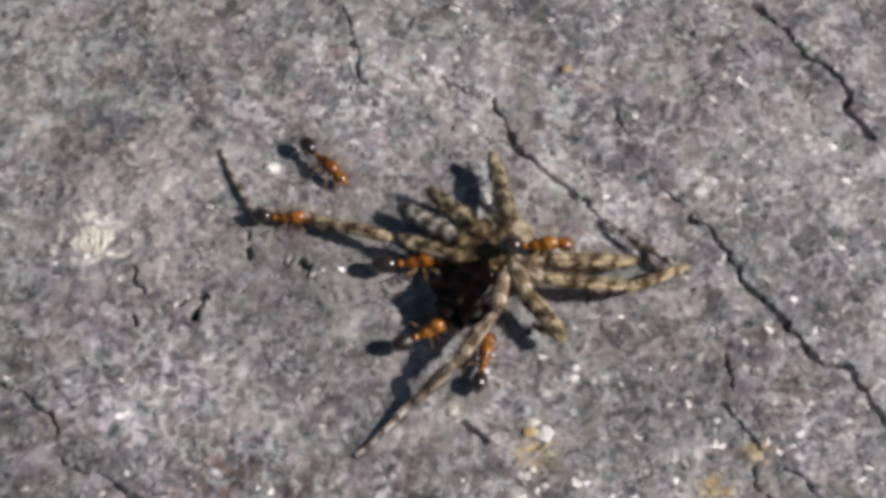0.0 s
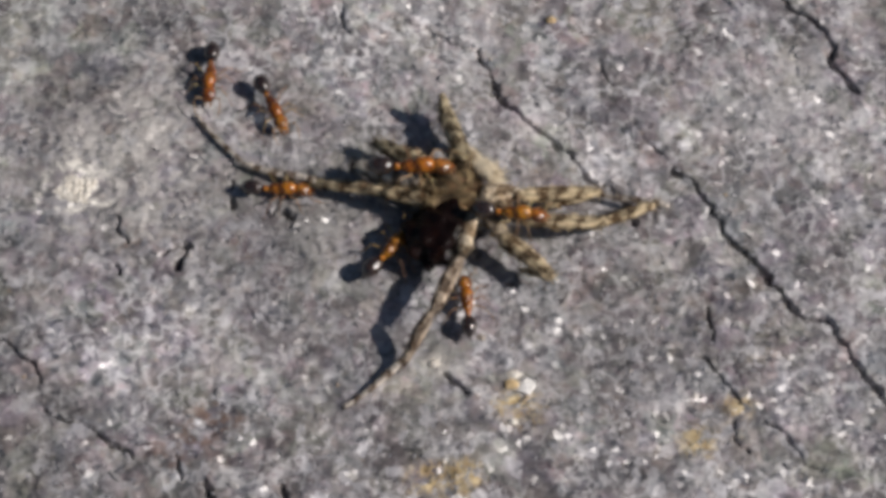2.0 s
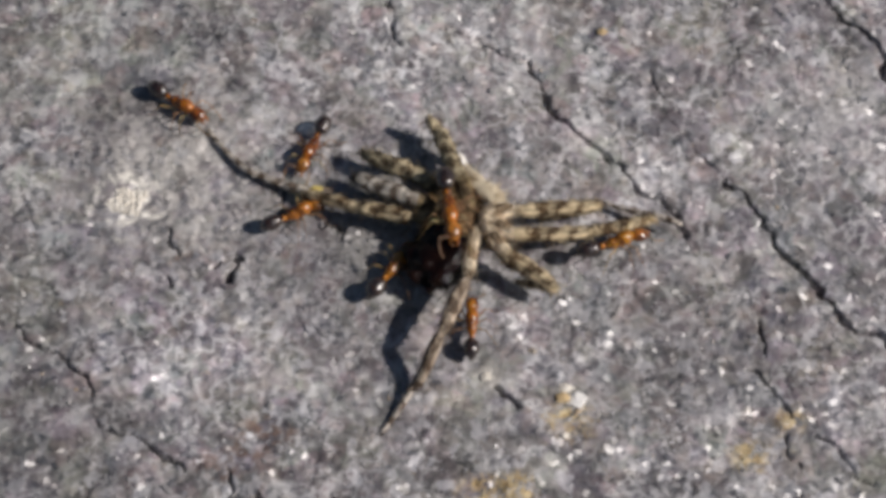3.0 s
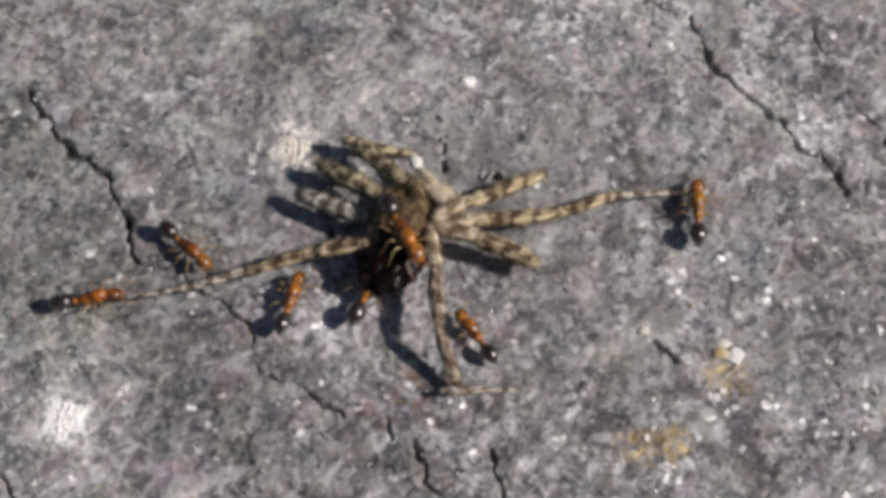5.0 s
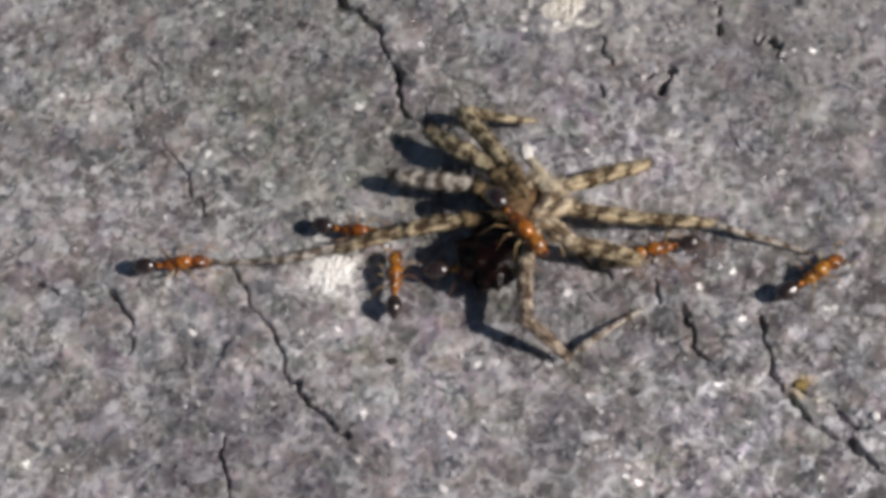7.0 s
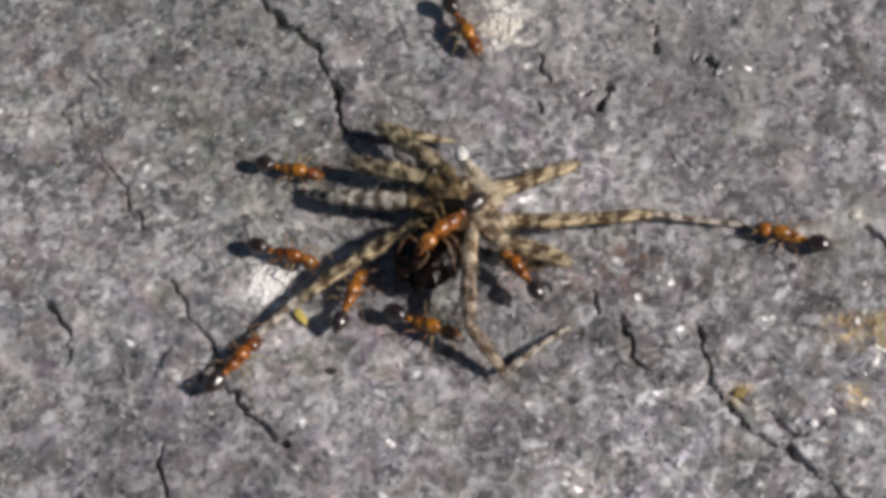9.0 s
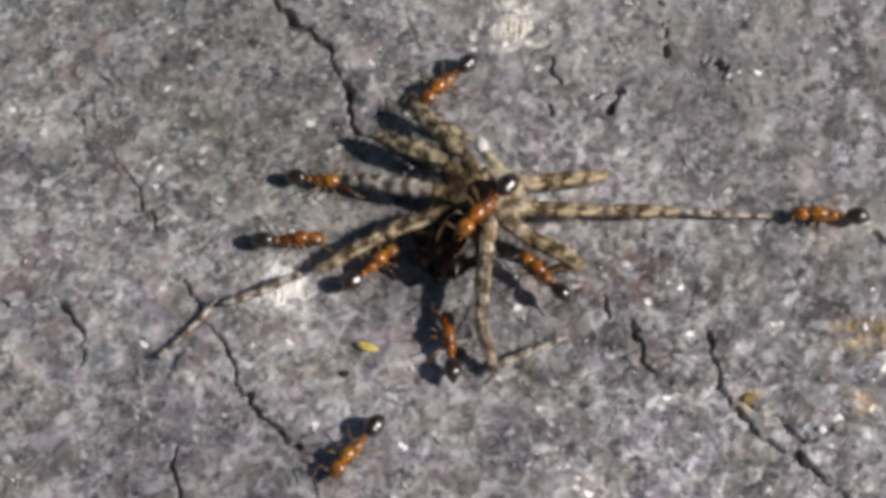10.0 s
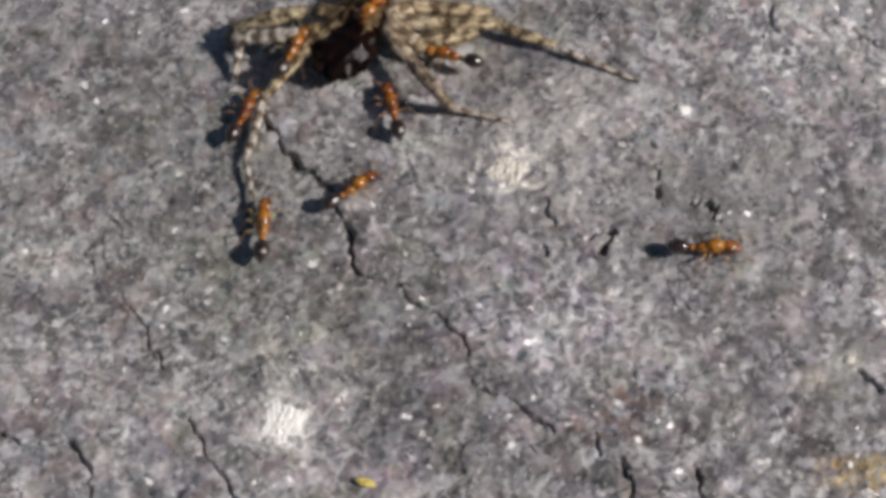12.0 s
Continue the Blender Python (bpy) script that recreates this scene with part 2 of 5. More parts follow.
def leg_material(name, pale, dark, period, bold=0.12, ragged=8.0):
    """Brown cuticle with ragged pale rings and blots of hair."""
    m = Nodes(name, 0.75, 0.3)
    ring = m.maths("SINE", m.maths("ADD", m.maths("MULTIPLY", m.along(0), 6.283 / period), m.maths("MULTIPLY", m.noise(0.6), ragged)), 0.0)
    blots = m.maths("ADD", m.maths("MULTIPLY", ring, bold), m.noise(1.1, 3.0, 0.6))
    brown = m.ramp(m.noise(2.2, 4.0, 0.7), (0.30, tuple(0.5 * v for v in dark)), (0.70, tuple(1.5 * v for v in dark)))
    colour = m.mix(m.ramp(blots, (0.42, 0.0), (0.60, 1.0)), brown, pale)
    tufts = m.ramp(m.noise(3.2, 3.0), (0.56, 0.0), (0.66, 0.6))
    colour = m.mix(tufts, colour, tuple(1.35 * v for v in pale))
    lying = m.noise(1.0, 3.0, 0.6, m.stretched(0.45, 2.4))
    colour = m.mix(1.0, colour, m.ramp(lying, (0.36, 0.5), (0.5, 1.0), (0.64, 1.4)), "MULTIPLY")
    m.set("Base Color", colour)
    m.bump(m.maths("ADD", m.noise(3.0, 4.0), lying), 0.24)
    return m.mat


def body_material(name, light, mid, dark, roughness=0.55, shine=0.4, rough_mm=0.15):
    m = Nodes(name, roughness, shine)
    colour = m.ramp(m.noise(0.7, 5.0, 0.7), (0.30, dark), (0.50, mid), (0.72, light))
    m.set("Base Color", m.mix(m.ramp(m.noise(5.0, 3.0), (0.35, 0.0), (0.7, 0.6)), colour, mid))
    m.bump(m.noise(4.0, 5.0, 0.7), rough_mm)
    return m.mat


# Stains of the rock: x, y, radius in millimetres, colour, softness of the edge.
PALE_SPOTS = [
    (-29.0, 10.5, 8.0, (0.44, 0.42, 0.40), 0.5), (-33.9, 7.2, 3.0, (0.80, 0.77, 0.70), 0.3), (-51.6, -20.1, 2.5, (0.80, 0.78, 0.74), 0.3),
    (30.8, 15.6, 5.0, (0.34, 0.33, 0.33), 0.9), (-11.9, 5.7, 5.0, (0.30, 0.29, 0.28), 0.9), (-1.1, -10.7, 1.6, (0.42, 0.40, 0.37), 0.6),
]
RUST_STAINS = [(-24.3, -19.2, 1.6), (-19.6, -16.2, 1.4), (-21.9, -16.8, 2.2), (-28.6, 1.9, 1.8)]
GREEN_STAINS = [(-64.0, 4.0, 17.0), (-38.0, 31.0, 13.0), (-6.0, 34.0, 11.0), (-52.0, -12.0, 9.0)]
DARK_STAINS = [(-55.0, -34.0, 12.0, 0.55), (-11.0, -1.5, 9.0, 0.5), (-30.0, 0.0, 9.0, 0.4), (-32.0, 22.0, 9.0, 0.3)]
# Darker and paler patches of the stone: x, y, and how much paler.
PATCHES = [
    (-6.2, 23.6, 1.38), (2.6, 23.6, 1.17), (-37.1, 5.4, 0.85), (12.6, 14.3, 1.17), (22.7, 14.3, 1.17), (32.8, 14.3, 1.27),
    (12.2, 5.4, 1.17), (22.1, 5.4, 0.85), (11.9, -3.2, 0.73), (21.6, -3.2, 0.85), (21.1, -11.4, 0.79), (11.5, -11.4, 0.85),
    (2.5, -20.0, 0.85), (-25.2, -4.0, 1.32), (-24.7, -12.4, 1.38), (-10.4, -12.0, 0.82), (-35.3, -19.3, 0.73), (-26.0, -19.3, 0.85),
    (-16.1, -20.5, 0.82), (-57.4, 10.0, 0.79), (-56.3, 1.1, 0.79), (-65.1, -7.8, 0.85), (-54.5, -7.2, 0.82), (-16.6, 2.9, 0.79),
    (-5.2, -4.4, 1.27), (-15.1, -29.2, 1.17), (-52.3, -23.6, 1.22), (-52.1, -31.2, 1.27), (-42.8, -30.7, 1.27), (-33.5, -30.2, 0.85),
    (-79.5, 19.3, 0.67), (-68.6, 19.9, 0.85), (-77.7, 9.7, 0.85), (-67.0, 10.4, 0.73), (-65.5, 1.2, 0.79), (-15.1, 23.0, 1.17),
    (-33.6, -5.6, 1.27), (-13.7, -4.2, 1.17), (-43.7, -6.3, 0.73), (-42.7, -14.7, 0.79), (-61.3, -24.3, 1.17),
]
OCHRE_STAINS = [(-2.9, -21.6, 1.5), (-1.6, -27.7, 1.2), (-0.8, -21.7, 1.6), (1.0, -20.8, 1.3), (20.4, -17.8, 1.5), (5.0, -14.6, 1.8), (24.0, -14.5, 1.2), (-11.2, -28.2, 1.0)]

ROCK, GLINT, GRAIN = rock_material(), glint_material(), grain_material()
WHITE_CHIP = chip_material("white_mineral", (0.90, 0.885, 0.86), (0.78, 0.755, 0.71))
CREAM_CHIP = chip_material("cream_mineral", (0.80, 0.76, 0.68), (0.55, 0.50, 0.42))
GOLD_CHIP = chip_material("ochre_crust", (0.68, 0.52, 0.29), (0.34, 0.23, 0.11))
OLIVE_CHIP = chip_material("olive_crumb", (0.40, 0.29, 0.08), (0.05, 0.04, 0.022))
YELLOW_CHIP = chip_material("yellow_flake", (0.68, 0.56, 0.14), (0.45, 0.33, 0.07))
DARK_CHIP = chip_material("dark_crumb", (0.05, 0.04, 0.035), (0.02, 0.018, 0.016), 0.8)
AMBER = amber_material("ant_amber", (0.48, 0.16, 0.014), (0.085, 0.022, 0.005), 0.24)
AMBER_HEAD = amber_material("ant_head_amber", (0.36, 0.12, 0.020), (0.09, 0.028, 0.008), 0.22)
AMBER_LEG = amber_material("ant_leg_amber", (0.36, 0.21, 0.10), (0.16, 0.08, 0.035), 0.4, 0.8)
GASTER = gaster_material()
EYE = amber_material("ant_eye", (0.02, 0.016, 0.014), (0.01, 0.008, 0.008), 0.15)
RINGED = leg_material("ringed_leg_hair", (0.54, 0.44, 0.285), (0.09, 0.052, 0.022), 2.1, 0.11)
RINGED_PALE = leg_material("pale_leg_hair", (0.47, 0.395, 0.26), (0.095, 0.064, 0.033), 1.9, 0.10)
BANDED = leg_material("banded_leg_hair", (0.58, 0.53, 0.46), (0.11, 0.082, 0.06), 1.5, 0.16, 5.0)
BEIGE_LEG = leg_material("beige_leg_hair", (0.42, 0.34, 0.26), (0.13, 0.088, 0.058), 2.4, 0.10)
BEIGE_HAIR = leg_material("beige_hip_hair", (0.66, 0.555, 0.41), (0.25, 0.175, 0.105), 3.0)
DARK_HAIR = leg_material("dark_hip_hair", (0.26, 0.19, 0.10), (0.06, 0.038, 0.018), 3.0)
RINGED_THIN = leg_material("ringed_leg_tip", (0.60, 0.54, 0.47), (0.14, 0.10, 0.07), 1.7, 0.15, 6.0)
CARAPACE = body_material("carapace_hair", (0.37, 0.25, 0.12), (0.15, 0.085, 0.036), (0.035, 0.021, 0.012), 0.6)
# Brown skin taken nearly to black: shade under the legs is in its colour.
SHADED_ABDOMEN = body_material("shaded_abdomen_skin", (0.016, 0.005, 0.0025), (0.005, 0.002, 0.0015), (0.002, 0.0015, 0.0012), 0.16, 0.18, 0.05)
PALP = body_material("palp_hair", (0.84, 0.78, 0.64), (0.66, 0.57, 0.42), (0.30, 0.21, 0.11), 0.7)
WHITE_HAIR = body_material("white_palp_hair", (0.92, 0.90, 0.86), (0.86, 0.83, 0.78), (0.70, 0.65, 0.57), 0.7)


# ---- mesh helpers ----
def mesh(name, verts, faces, material, smooth=True):
    data = bpy.data.meshes.new(name)
    data.from_pydata([tuple(MM * c for c in v) for v in verts], [], faces)
    data.materials.append(material)
    if smooth:
        data.shade_smooth()
    data.update()
    return data


def part(name, data, parent, label=""):
    ob = new(name, data)
    ob.parent = parent
    return tagged(ob, label)


class Build:
    """Vertices and faces of one mesh, in millimetres."""

    def __init__(self):
        self.verts, self.faces = [], []

    def sweep(self, points, radii, sides=10, flat=1.0, lump=0.0):
        """A closed tube through the points. flat squeezes it across."""
        points = [Vector(p) for p in points]
        start = len(self.verts)
        for n, (p, r) in enumerate(zip(points, radii)):
            ahead = (points[min(n + 1, len(points) - 1)] - points[max(n - 1, 0)]).normalized()
            side = ahead.cross((0, 0, 1))
            side = side.normalized() if side.length > 1e-4 else Vector((0, 1, 0))
            up = side.cross(ahead)
            for k in range(sides):
                a = 2 * math.pi * k / sides
                v = side * (r * math.cos(a)) + up * (r * flat * math.sin(a))
                self.verts.append(p + v * (1 + lump * noise.noise((p + v) * 1.3)))
        for n in range(len(points) - 1):
            for k in range(sides):
                a, b = start + n * sides + k, start + n * sides + (k + 1) % sides
                self.faces.append((a, b, b + sides, a + sides))
        last = start + (len(points) - 1) * sides
        self.faces.append(tuple(start + k for k in reversed(range(sides))))
        self.faces.append(tuple(last + k for k in range(sides)))
        return self

    def blob(self, centre, size, rows=14, sides=20, lump=0.0, per=0.6, taper=0.0, seed=0):
        """An uneven ellipsoid along x; taper narrows its far end."""
        centre, start = Vector(centre), len(self.verts)
        for n in range(1, rows):
            u = math.pi * n / rows
            for k in range(sides):
                a = 2 * math.pi * k / sides
                d = Vector((-math.cos(u), math.sin(u) * math.cos(a), math.sin(u) * math.sin(a)))
                r = 1 + lump * noise.noise(d * (1 / per) + Vector((seed, 0, 0)))
                thin = 1 - taper * d.x
                self.verts.append(centre + Vector((size[0] * d.x * r, size[1] * d.y * r * thin, size[2] * d.z * r * thin)))
        for n in range(rows - 2):
            for k in range(sides):
                a, b = start + n * sides + k, start + n * sides + (k + 1) % sides
                self.faces.append((a, a + sides, b + sides, b))
        ends = len(self.verts)
        self.verts += [centre + Vector((-size[0], 0, 0)), centre + Vector((size[0], 0, 0))]
        last = start + (rows - 2) * sides
        for k in range(sides):
            self.faces.append((ends, start + k, start + (k + 1) % sides))
            self.faces.append((ends + 1, last + (k + 1) % sides, last + k))
        return self

    def bristles(self, count, length, rng, lean=0.5, thick=0.03):
        """Stiff hairs out of the faces made so far."""
        faces = [f for f in self.faces if len(f) > 3]
        base = [Vector(v) for v in self.verts]
        for _ in range(count):
            f = rng.choice(faces)
            a, b, c = base[f[0]], base[f[1]], base[f[2]]
            normal = (b - a).cross(c - a)
            if normal.length < 1e-9:
                continue
            normal.normalize()
            foot = a.lerp(c, rng.random()).lerp(b, rng.random() * 0.5)
            way = (normal + lean * Vector((rng.uniform(-0.3, 1), rng.uniform(-0.6, 0.6), rng.uniform(-0.6, 0.6)))).normalized()
            side = way.cross((0.3, 0.5, 0.8)).normalized() * thick
            other = way.cross(side)
            n = len(self.verts)
            self.verts += [foot + side, foot - side * 0.5 + other * 0.9, foot - side * 0.5 - other * 0.9, foot + way * length * rng.uniform(0.5, 1.2)]
            self.faces += [(n, n + 1, n + 3), (n + 1, n + 2, n + 3), (n + 2, n, n + 3)]
        return self

    def done(self, name, material, smooth=True):
        return mesh(name, self.verts, self.faces, material, smooth)


# ---- the rock ----
TABLE = np.random.RandomState(7).rand(256, 256)


def lattice(x, y, size, seed=0):
    """Smooth value noise, -1 to 1, whose lumps are about size across."""
    c, s = math.cos(0.7 + seed), math.sin(0.7 + seed)
    u, v = (c * x - s * y) / size + 17.3 * seed, (s * x + c * y) / size + 9.1 * seed
    i, j = np.floor(u).astype(int), np.floor(v).astype(int)
    fu, fv = u - i, v - j
    fu, fv = fu * fu * (3 - 2 * fu), fv * fv * (3 - 2 * fv)
    at = lambda a, b: TABLE[(i + a) % 256, (j + b) % 256]  # noqa: E731
    return 2 * ((at(0, 0) * (1 - fu) + at(1, 0) * fu) * (1 - fv) + (at(0, 1) * (1 - fu) + at(1, 1) * fu) * fv) - 1


CRACKS = []


def crack(width, *line):
    """A crack of the rock: its width and its course over the plan, in millimetres."""
    CRACKS.append((width, line))


crack(0.14, (-5.7, 26.4), (-2.0, 24.6), (2.4, 22.2))
crack(0.42, (2.4, 22.2), (3.1, 19.6), (4.0, 17.5), (6.0, 15.0), (7.9, 13.1), (10.6, 10.9))
crack(0.55, (10.6, 10.9), (12.1, 8.8), (14.3, 7.0), (15.2, 5.8), (15.9, 4.0))
crack(0.55, (19.6, 9.4), (21.8, 7.9), (22.9, 4.6), (24.7, 2.0), (27.0, -1.2), (29.1, -5.2), (32.5, -6.7), (34.2, -9.7), (35.3, -11.7), (38.4, -15.8), (40.8, -20.6))
crack(0.10, (13.5, 21.9), (14.4, 17.4), (16.8, 14.0), (19.6, 9.4))
crack(0.6, (27.6, 33.4), (30.0, 30.0), (31.6, 27.1), (34.4, 24.8), (35.4, 23.0))
crack(0.5, (35.4, 23.0), (34.5, 21.8), (35.8, 19.3), (37.2, 17.4))
crack(0.22, (-12.0, 33.0), (-10.6, 28.3), (-10.0, 24.3))
crack(0.36, (-35.1, -15.0), (-33.0, -15.7), (-31.0, -16.9), (-29.5, -18.2), (-27.4, -19.5))
crack(0.2, (-46.8, -4.4), (-44.5, -4.9), (-40.7, -7.1), (-38.0, -8.8), (-36.7, -10.3), (-35.7, -12.2))
crack(0.5, (-58.8, 13.2), (-55.5, 8.3), (-52.5, 5.7), (-49.8, 4.0), (-48.4, 0.8), (-47.4, -2.5), (-46.8, -4.4))
crack(0.36, (-60.0, -20.4), (-58.3, -22.8), (-56.7, -25.1), (-55.2, -26.8), (-54.0, -29.4), (-52.2, -31.8), (-50.2, -33.5), (-48.2, -35.4))
crack(0.15, (-72.6, -4.2), (-70.7, -6.5), (-67.8, -8.4), (-65.4, -11.7), (-63.2, -15.9))
crack(0.34, (-77.4, -23.4), (-74.5, -23.7), (-69.8, -24.0), (-68.0, -26.0))
crack(0.12, (-68.0, -26.0), (-67.2, -29.0))
crack(0.46, (-14.8, -21.9), (-13.7, -25.0), (-13.8, -27.1), (-11.6, -29.6), (-9.7, -31.5), (-7.3, -33.3), (-4.5, -35.4), (-0.8, -37.9))
crack(0.3, (-11.2, -28.2), (-8.3, -30.4), (-6.9, -31.8))
crack(0.3, (-21.2, -22.4), (-20.4, -24.4), (-18.6, -26.4), (-17.6, -27.4))
crack(0.34, (-20.8, 8.7), (-20.0, 7.9), (-20.2, 6.8))
crack(0.5, (-19.9, 6.2), (-19.4, 5.2))
crack(0.22, (-17.2, 4.8), (-16.3, 5.2))
crack(0.5, (-15.8, 5.0), (-14.3, 4.5))
crack(0.3, (-14.3, 4.5), (-14.6, 3.1))
crack(0.45, (-30.1, -0.8), (-29.7, -1.6))
crack(0.2, (-25.6, 0.4), (-24.9, 0.9))
crack(0.55, (-24.3, 1.1), (-23.5, 0.7))
crack(0.6, (-23.8, 0.2), (-24.4, -1.4))
crack(0.34, (-1.2, -11.5), (-0.6, -12.6), (0.7, -13.8))
crack(0.2, (-30.0, 4.5), (-29.5, 1.5))
crack(0.17, (20.4, -9.4), (22.3, -10.8), (24.1, -14.1))
crack(0.22, (25.9, -15.7), (27.7, -17.3), (28.9, -20.0), (30.8, -20.8))
crack(0.2, (23.4, -16.2), (24.2, -18.9))
crack(0.18, (22.4, -5.2), (22.5, -8.0))
crack(0.24, (-58.7, -36.2), (-57.5, -39.7), (-56.3, -42.7))
crack(0.2, (-23.7, -19.2), (-22.9, -21.9))
crack(0.22, (-11.3, 29.3), (-9.9, 24.1))


def facets(x, y, size, seed, tilt):
    """Broken faces of the rock about size across, each leaning its own way."""
    i, j = np.floor(x / size).astype(int), np.floor(y / size).astype(int)
    draw = lambda a, b, n: TABLE[(a + 41 * seed + 67 * n) % 256, (b + 13 * seed + 29 * n) % 256]  # noqa: E731
    near, z = np.full(x.shape, 1e9), np.zeros(x.shape)
    for di in (-1, 0, 1):
        for dj in (-1, 0, 1):
            a, b = i + di, j + dj
            dx, dy = x - (a + draw(a, b, 0)) * size, y - (b + draw(a, b, 1)) * size
            far = dx * dx + dy * dy
            lean = tilt * ((2 * draw(a, b, 2) - 1) * dx + (2 * draw(a, b, 3) - 1) * dy) 
            z, near = np.where(far < near, lean, z), np.minimum(far, near)
    return z


def relief(x, y):
    """Height of the rock over the plan, in millimetres."""
    z = 0.30 * lattice(x, y, 14, 1) + 0.16 * lattice(x, y, 5.0, 2)
    z = z + 0.10 * lattice(x, y, 2.1, 3) + 0.045 * lattice(x, y, 0.95, 4) + 0.02 * lattice(x, y, 0.5, 5)
    bx, by = x + 0.7 * lattice(x, y, 1.8, 21) + 0.3 * lattice(x, y, 0.8, 23), y + 0.7 * lattice(x, y, 1.8, 22) + 0.3 * lattice(x, y, 0.8, 24)
    z = z + facets(bx, by, 2.7, 3, 0.05) + facets(bx, by, 1.2, 5, 0.05)
    flakes = 3.5 * lattice(x, y, 4.2, 17) + 1.6 * lattice(x, y, 1.6, 18)
    step = flakes - np.floor(flakes)
    z = z + 0.05 * (np.floor(flakes) + np.clip((step - 0.55) / 0.45, 0, 1)) - 0.05 * flakes
    pits = np.clip(lattice(x, y, 1.4, 6) - 0.5, 0, 1)
    return z - 0.10 * pits


def carved(x, y, z):
    """The rock with its cracks cut into it."""
    wx, wy = x + 0.42 * lattice(x, y, 1.5, 8) + 0.24 * lattice(x, y, 0.7, 10), y + 0.42 * lattice(x, y, 1.5, 9) + 0.24 * lattice(x, y, 0.7, 11)
    cut = np.zeros_like(z)
    for width, line in CRACKS:
        for (ax, ay), (bx, by) in zip(line, line[1:]):
            near = (x > min(ax, bx) - 2) & (x < max(ax, bx) + 2) & (y > min(ay, by) - 2) & (y < max(ay, by) + 2)
            if not near.any():
                continue
            px, py = wx[near] - ax, wy[near] - ay
            dx, dy = bx - ax, by - ay
            u = np.clip((px * dx + py * dy) / (dx * dx + dy * dy), 0, 1)
            far = np.hypot(px - u * dx, py - u * dy)
            half = width * 0.40 * np.maximum(0.3, 0.85 + 0.55 * lattice(x[near], y[near], 1.3, 12) + 0.5 * lattice(x[near], y[near], 3.5, 14))
            deep = (0.9 + 1.6 * width) * np.clip(half / 0.10, 0, 1) * np.clip(1.3 - far / np.maximum(half, 0.10), 0, 1) ** 0.6
            cut[near] = np.maximum(cut[near], deep)
    return z - cut


def axis(low, high, step):
    fine = np.arange(low, high, step)
    out = 1.0 * 1.3 ** np.arange(0, 39)
    return np.concatenate([low - np.cumsum(out)[::-1], fine, fine[-1] + np.cumsum(out)])


def make_ground():
    xs, ys = axis(-90, 46, 0.16), axis(-44, 44, 0.16)
    x, y = [a.ravel() for a in np.meshgrid(xs, ys)]
    z = carved(x, y, relief(x, y))
    beyond = np.maximum(0, np.hypot(np.maximum(np.abs(x + 22) - 75, 0), np.maximum(np.abs(y) - 50, 0)))
    z = z / (1 + beyond / 40)
    z = z + np.clip(beyond / 30, 0, 6) * np.exp(-beyond / 250) * lattice(x, y, 90, 13) + np.clip(beyond / 60, 0, 30) * lattice(x, y, 2600, 13) - np.clip(beyond / 400, 0, 40)
    data = bpy.data.meshes.new("ground")
    nx, ny = len(xs), len(ys)
    i, j = np.meshgrid(np.arange(nx - 1), np.arange(ny - 1))
    a = (j * nx + i).ravel()
    quads = np.stack([a, a + 1, a + 1 + nx, a + nx], 1)
    data.vertices.add(nx * ny)
    data.vertices.foreach_set("co", (np.stack([x, y, z], 1) * MM).astype(np.float32).ravel())
    data.loops.add(quads.size)
    data.loops.foreach_set("vertex_index", quads.ravel().astype(np.int32))
    data.polygons.add(len(quads))
    data.polygons.foreach_set("loop_start", (np.arange(len(quads)) * 4).astype(np.int32))
    data.update(calc_edges=True)
    data.materials.append(ROCK)
    data.shade_smooth()
    return tagged(new("ground", data), "weathered grey rock face with dark cracks and glittering grains", "rock", kind="structure")


def scatter(name, count, size, lift, material, seed, tilt, label, category):
    """Loose bits bedded in the rock: flat flakes, or angular grains where lift is not 0."""
    rng = np.random.RandomState(seed)
    x, y = rng.uniform(-90, 46, count), rng.uniform(-44, 44, count)
    z = carved(x, y, relief(x, y))
    keep = (z > relief(x, y) - 0.05) & (lattice(x, y, 7.0, 15) + 0.6 * lattice(x, y, 2.5, 16) > rng.uniform(-0.5, 0.9, count) - 0.8 * ((x + 14) ** 2 + (y + 30) ** 2 < 400))
    verts, faces = [], []
    for x, y, z in zip(x[keep], y[keep], z[keep]):
        r = size * rng.uniform(0.4, 1.0) * (1.8 if rng.rand() > 0.93 else 1.0)
        turn = Euler((rng.normal(0, tilt), rng.normal(0, tilt), rng.uniform(0, 6.283))).to_matrix()
        at, n = Vector((x, y, z + 0.01)), len(verts)
        around = [Vector((r * math.cos(a) * rng.uniform(0.6, 1.1), 0.5 * r * math.sin(a) * rng.uniform(0.6, 1.1), 0)) for a in (0.3, 1.6, 2.9, 4.4, 5.4)]
        if lift:
            verts += [at + turn @ v - Vector((0, 0, 0.1)) for v in around] + [at + turn @ (v * 0.55 + Vector((0, 0, r * lift * rng.uniform(0.5, 1.2)))) for v in around]
            faces += [(n + k, n + (k + 1) % 5, n + 5 + (k + 1) % 5, n + 5 + k) for k in range(5)] + [tuple(n + 5 + k for k in range(5))]
        else:
            verts += [at + turn @ v for v in around]
            faces += [tuple(n + k for k in range(5))]
    return tagged(new(name, mesh(name, verts, faces, material, False)), label, category, kind="stuff")


def height(x, y):
    at = np.array([float(x)]), np.array([float(y)])
    return float(carved(*at, relief(*at))[0])


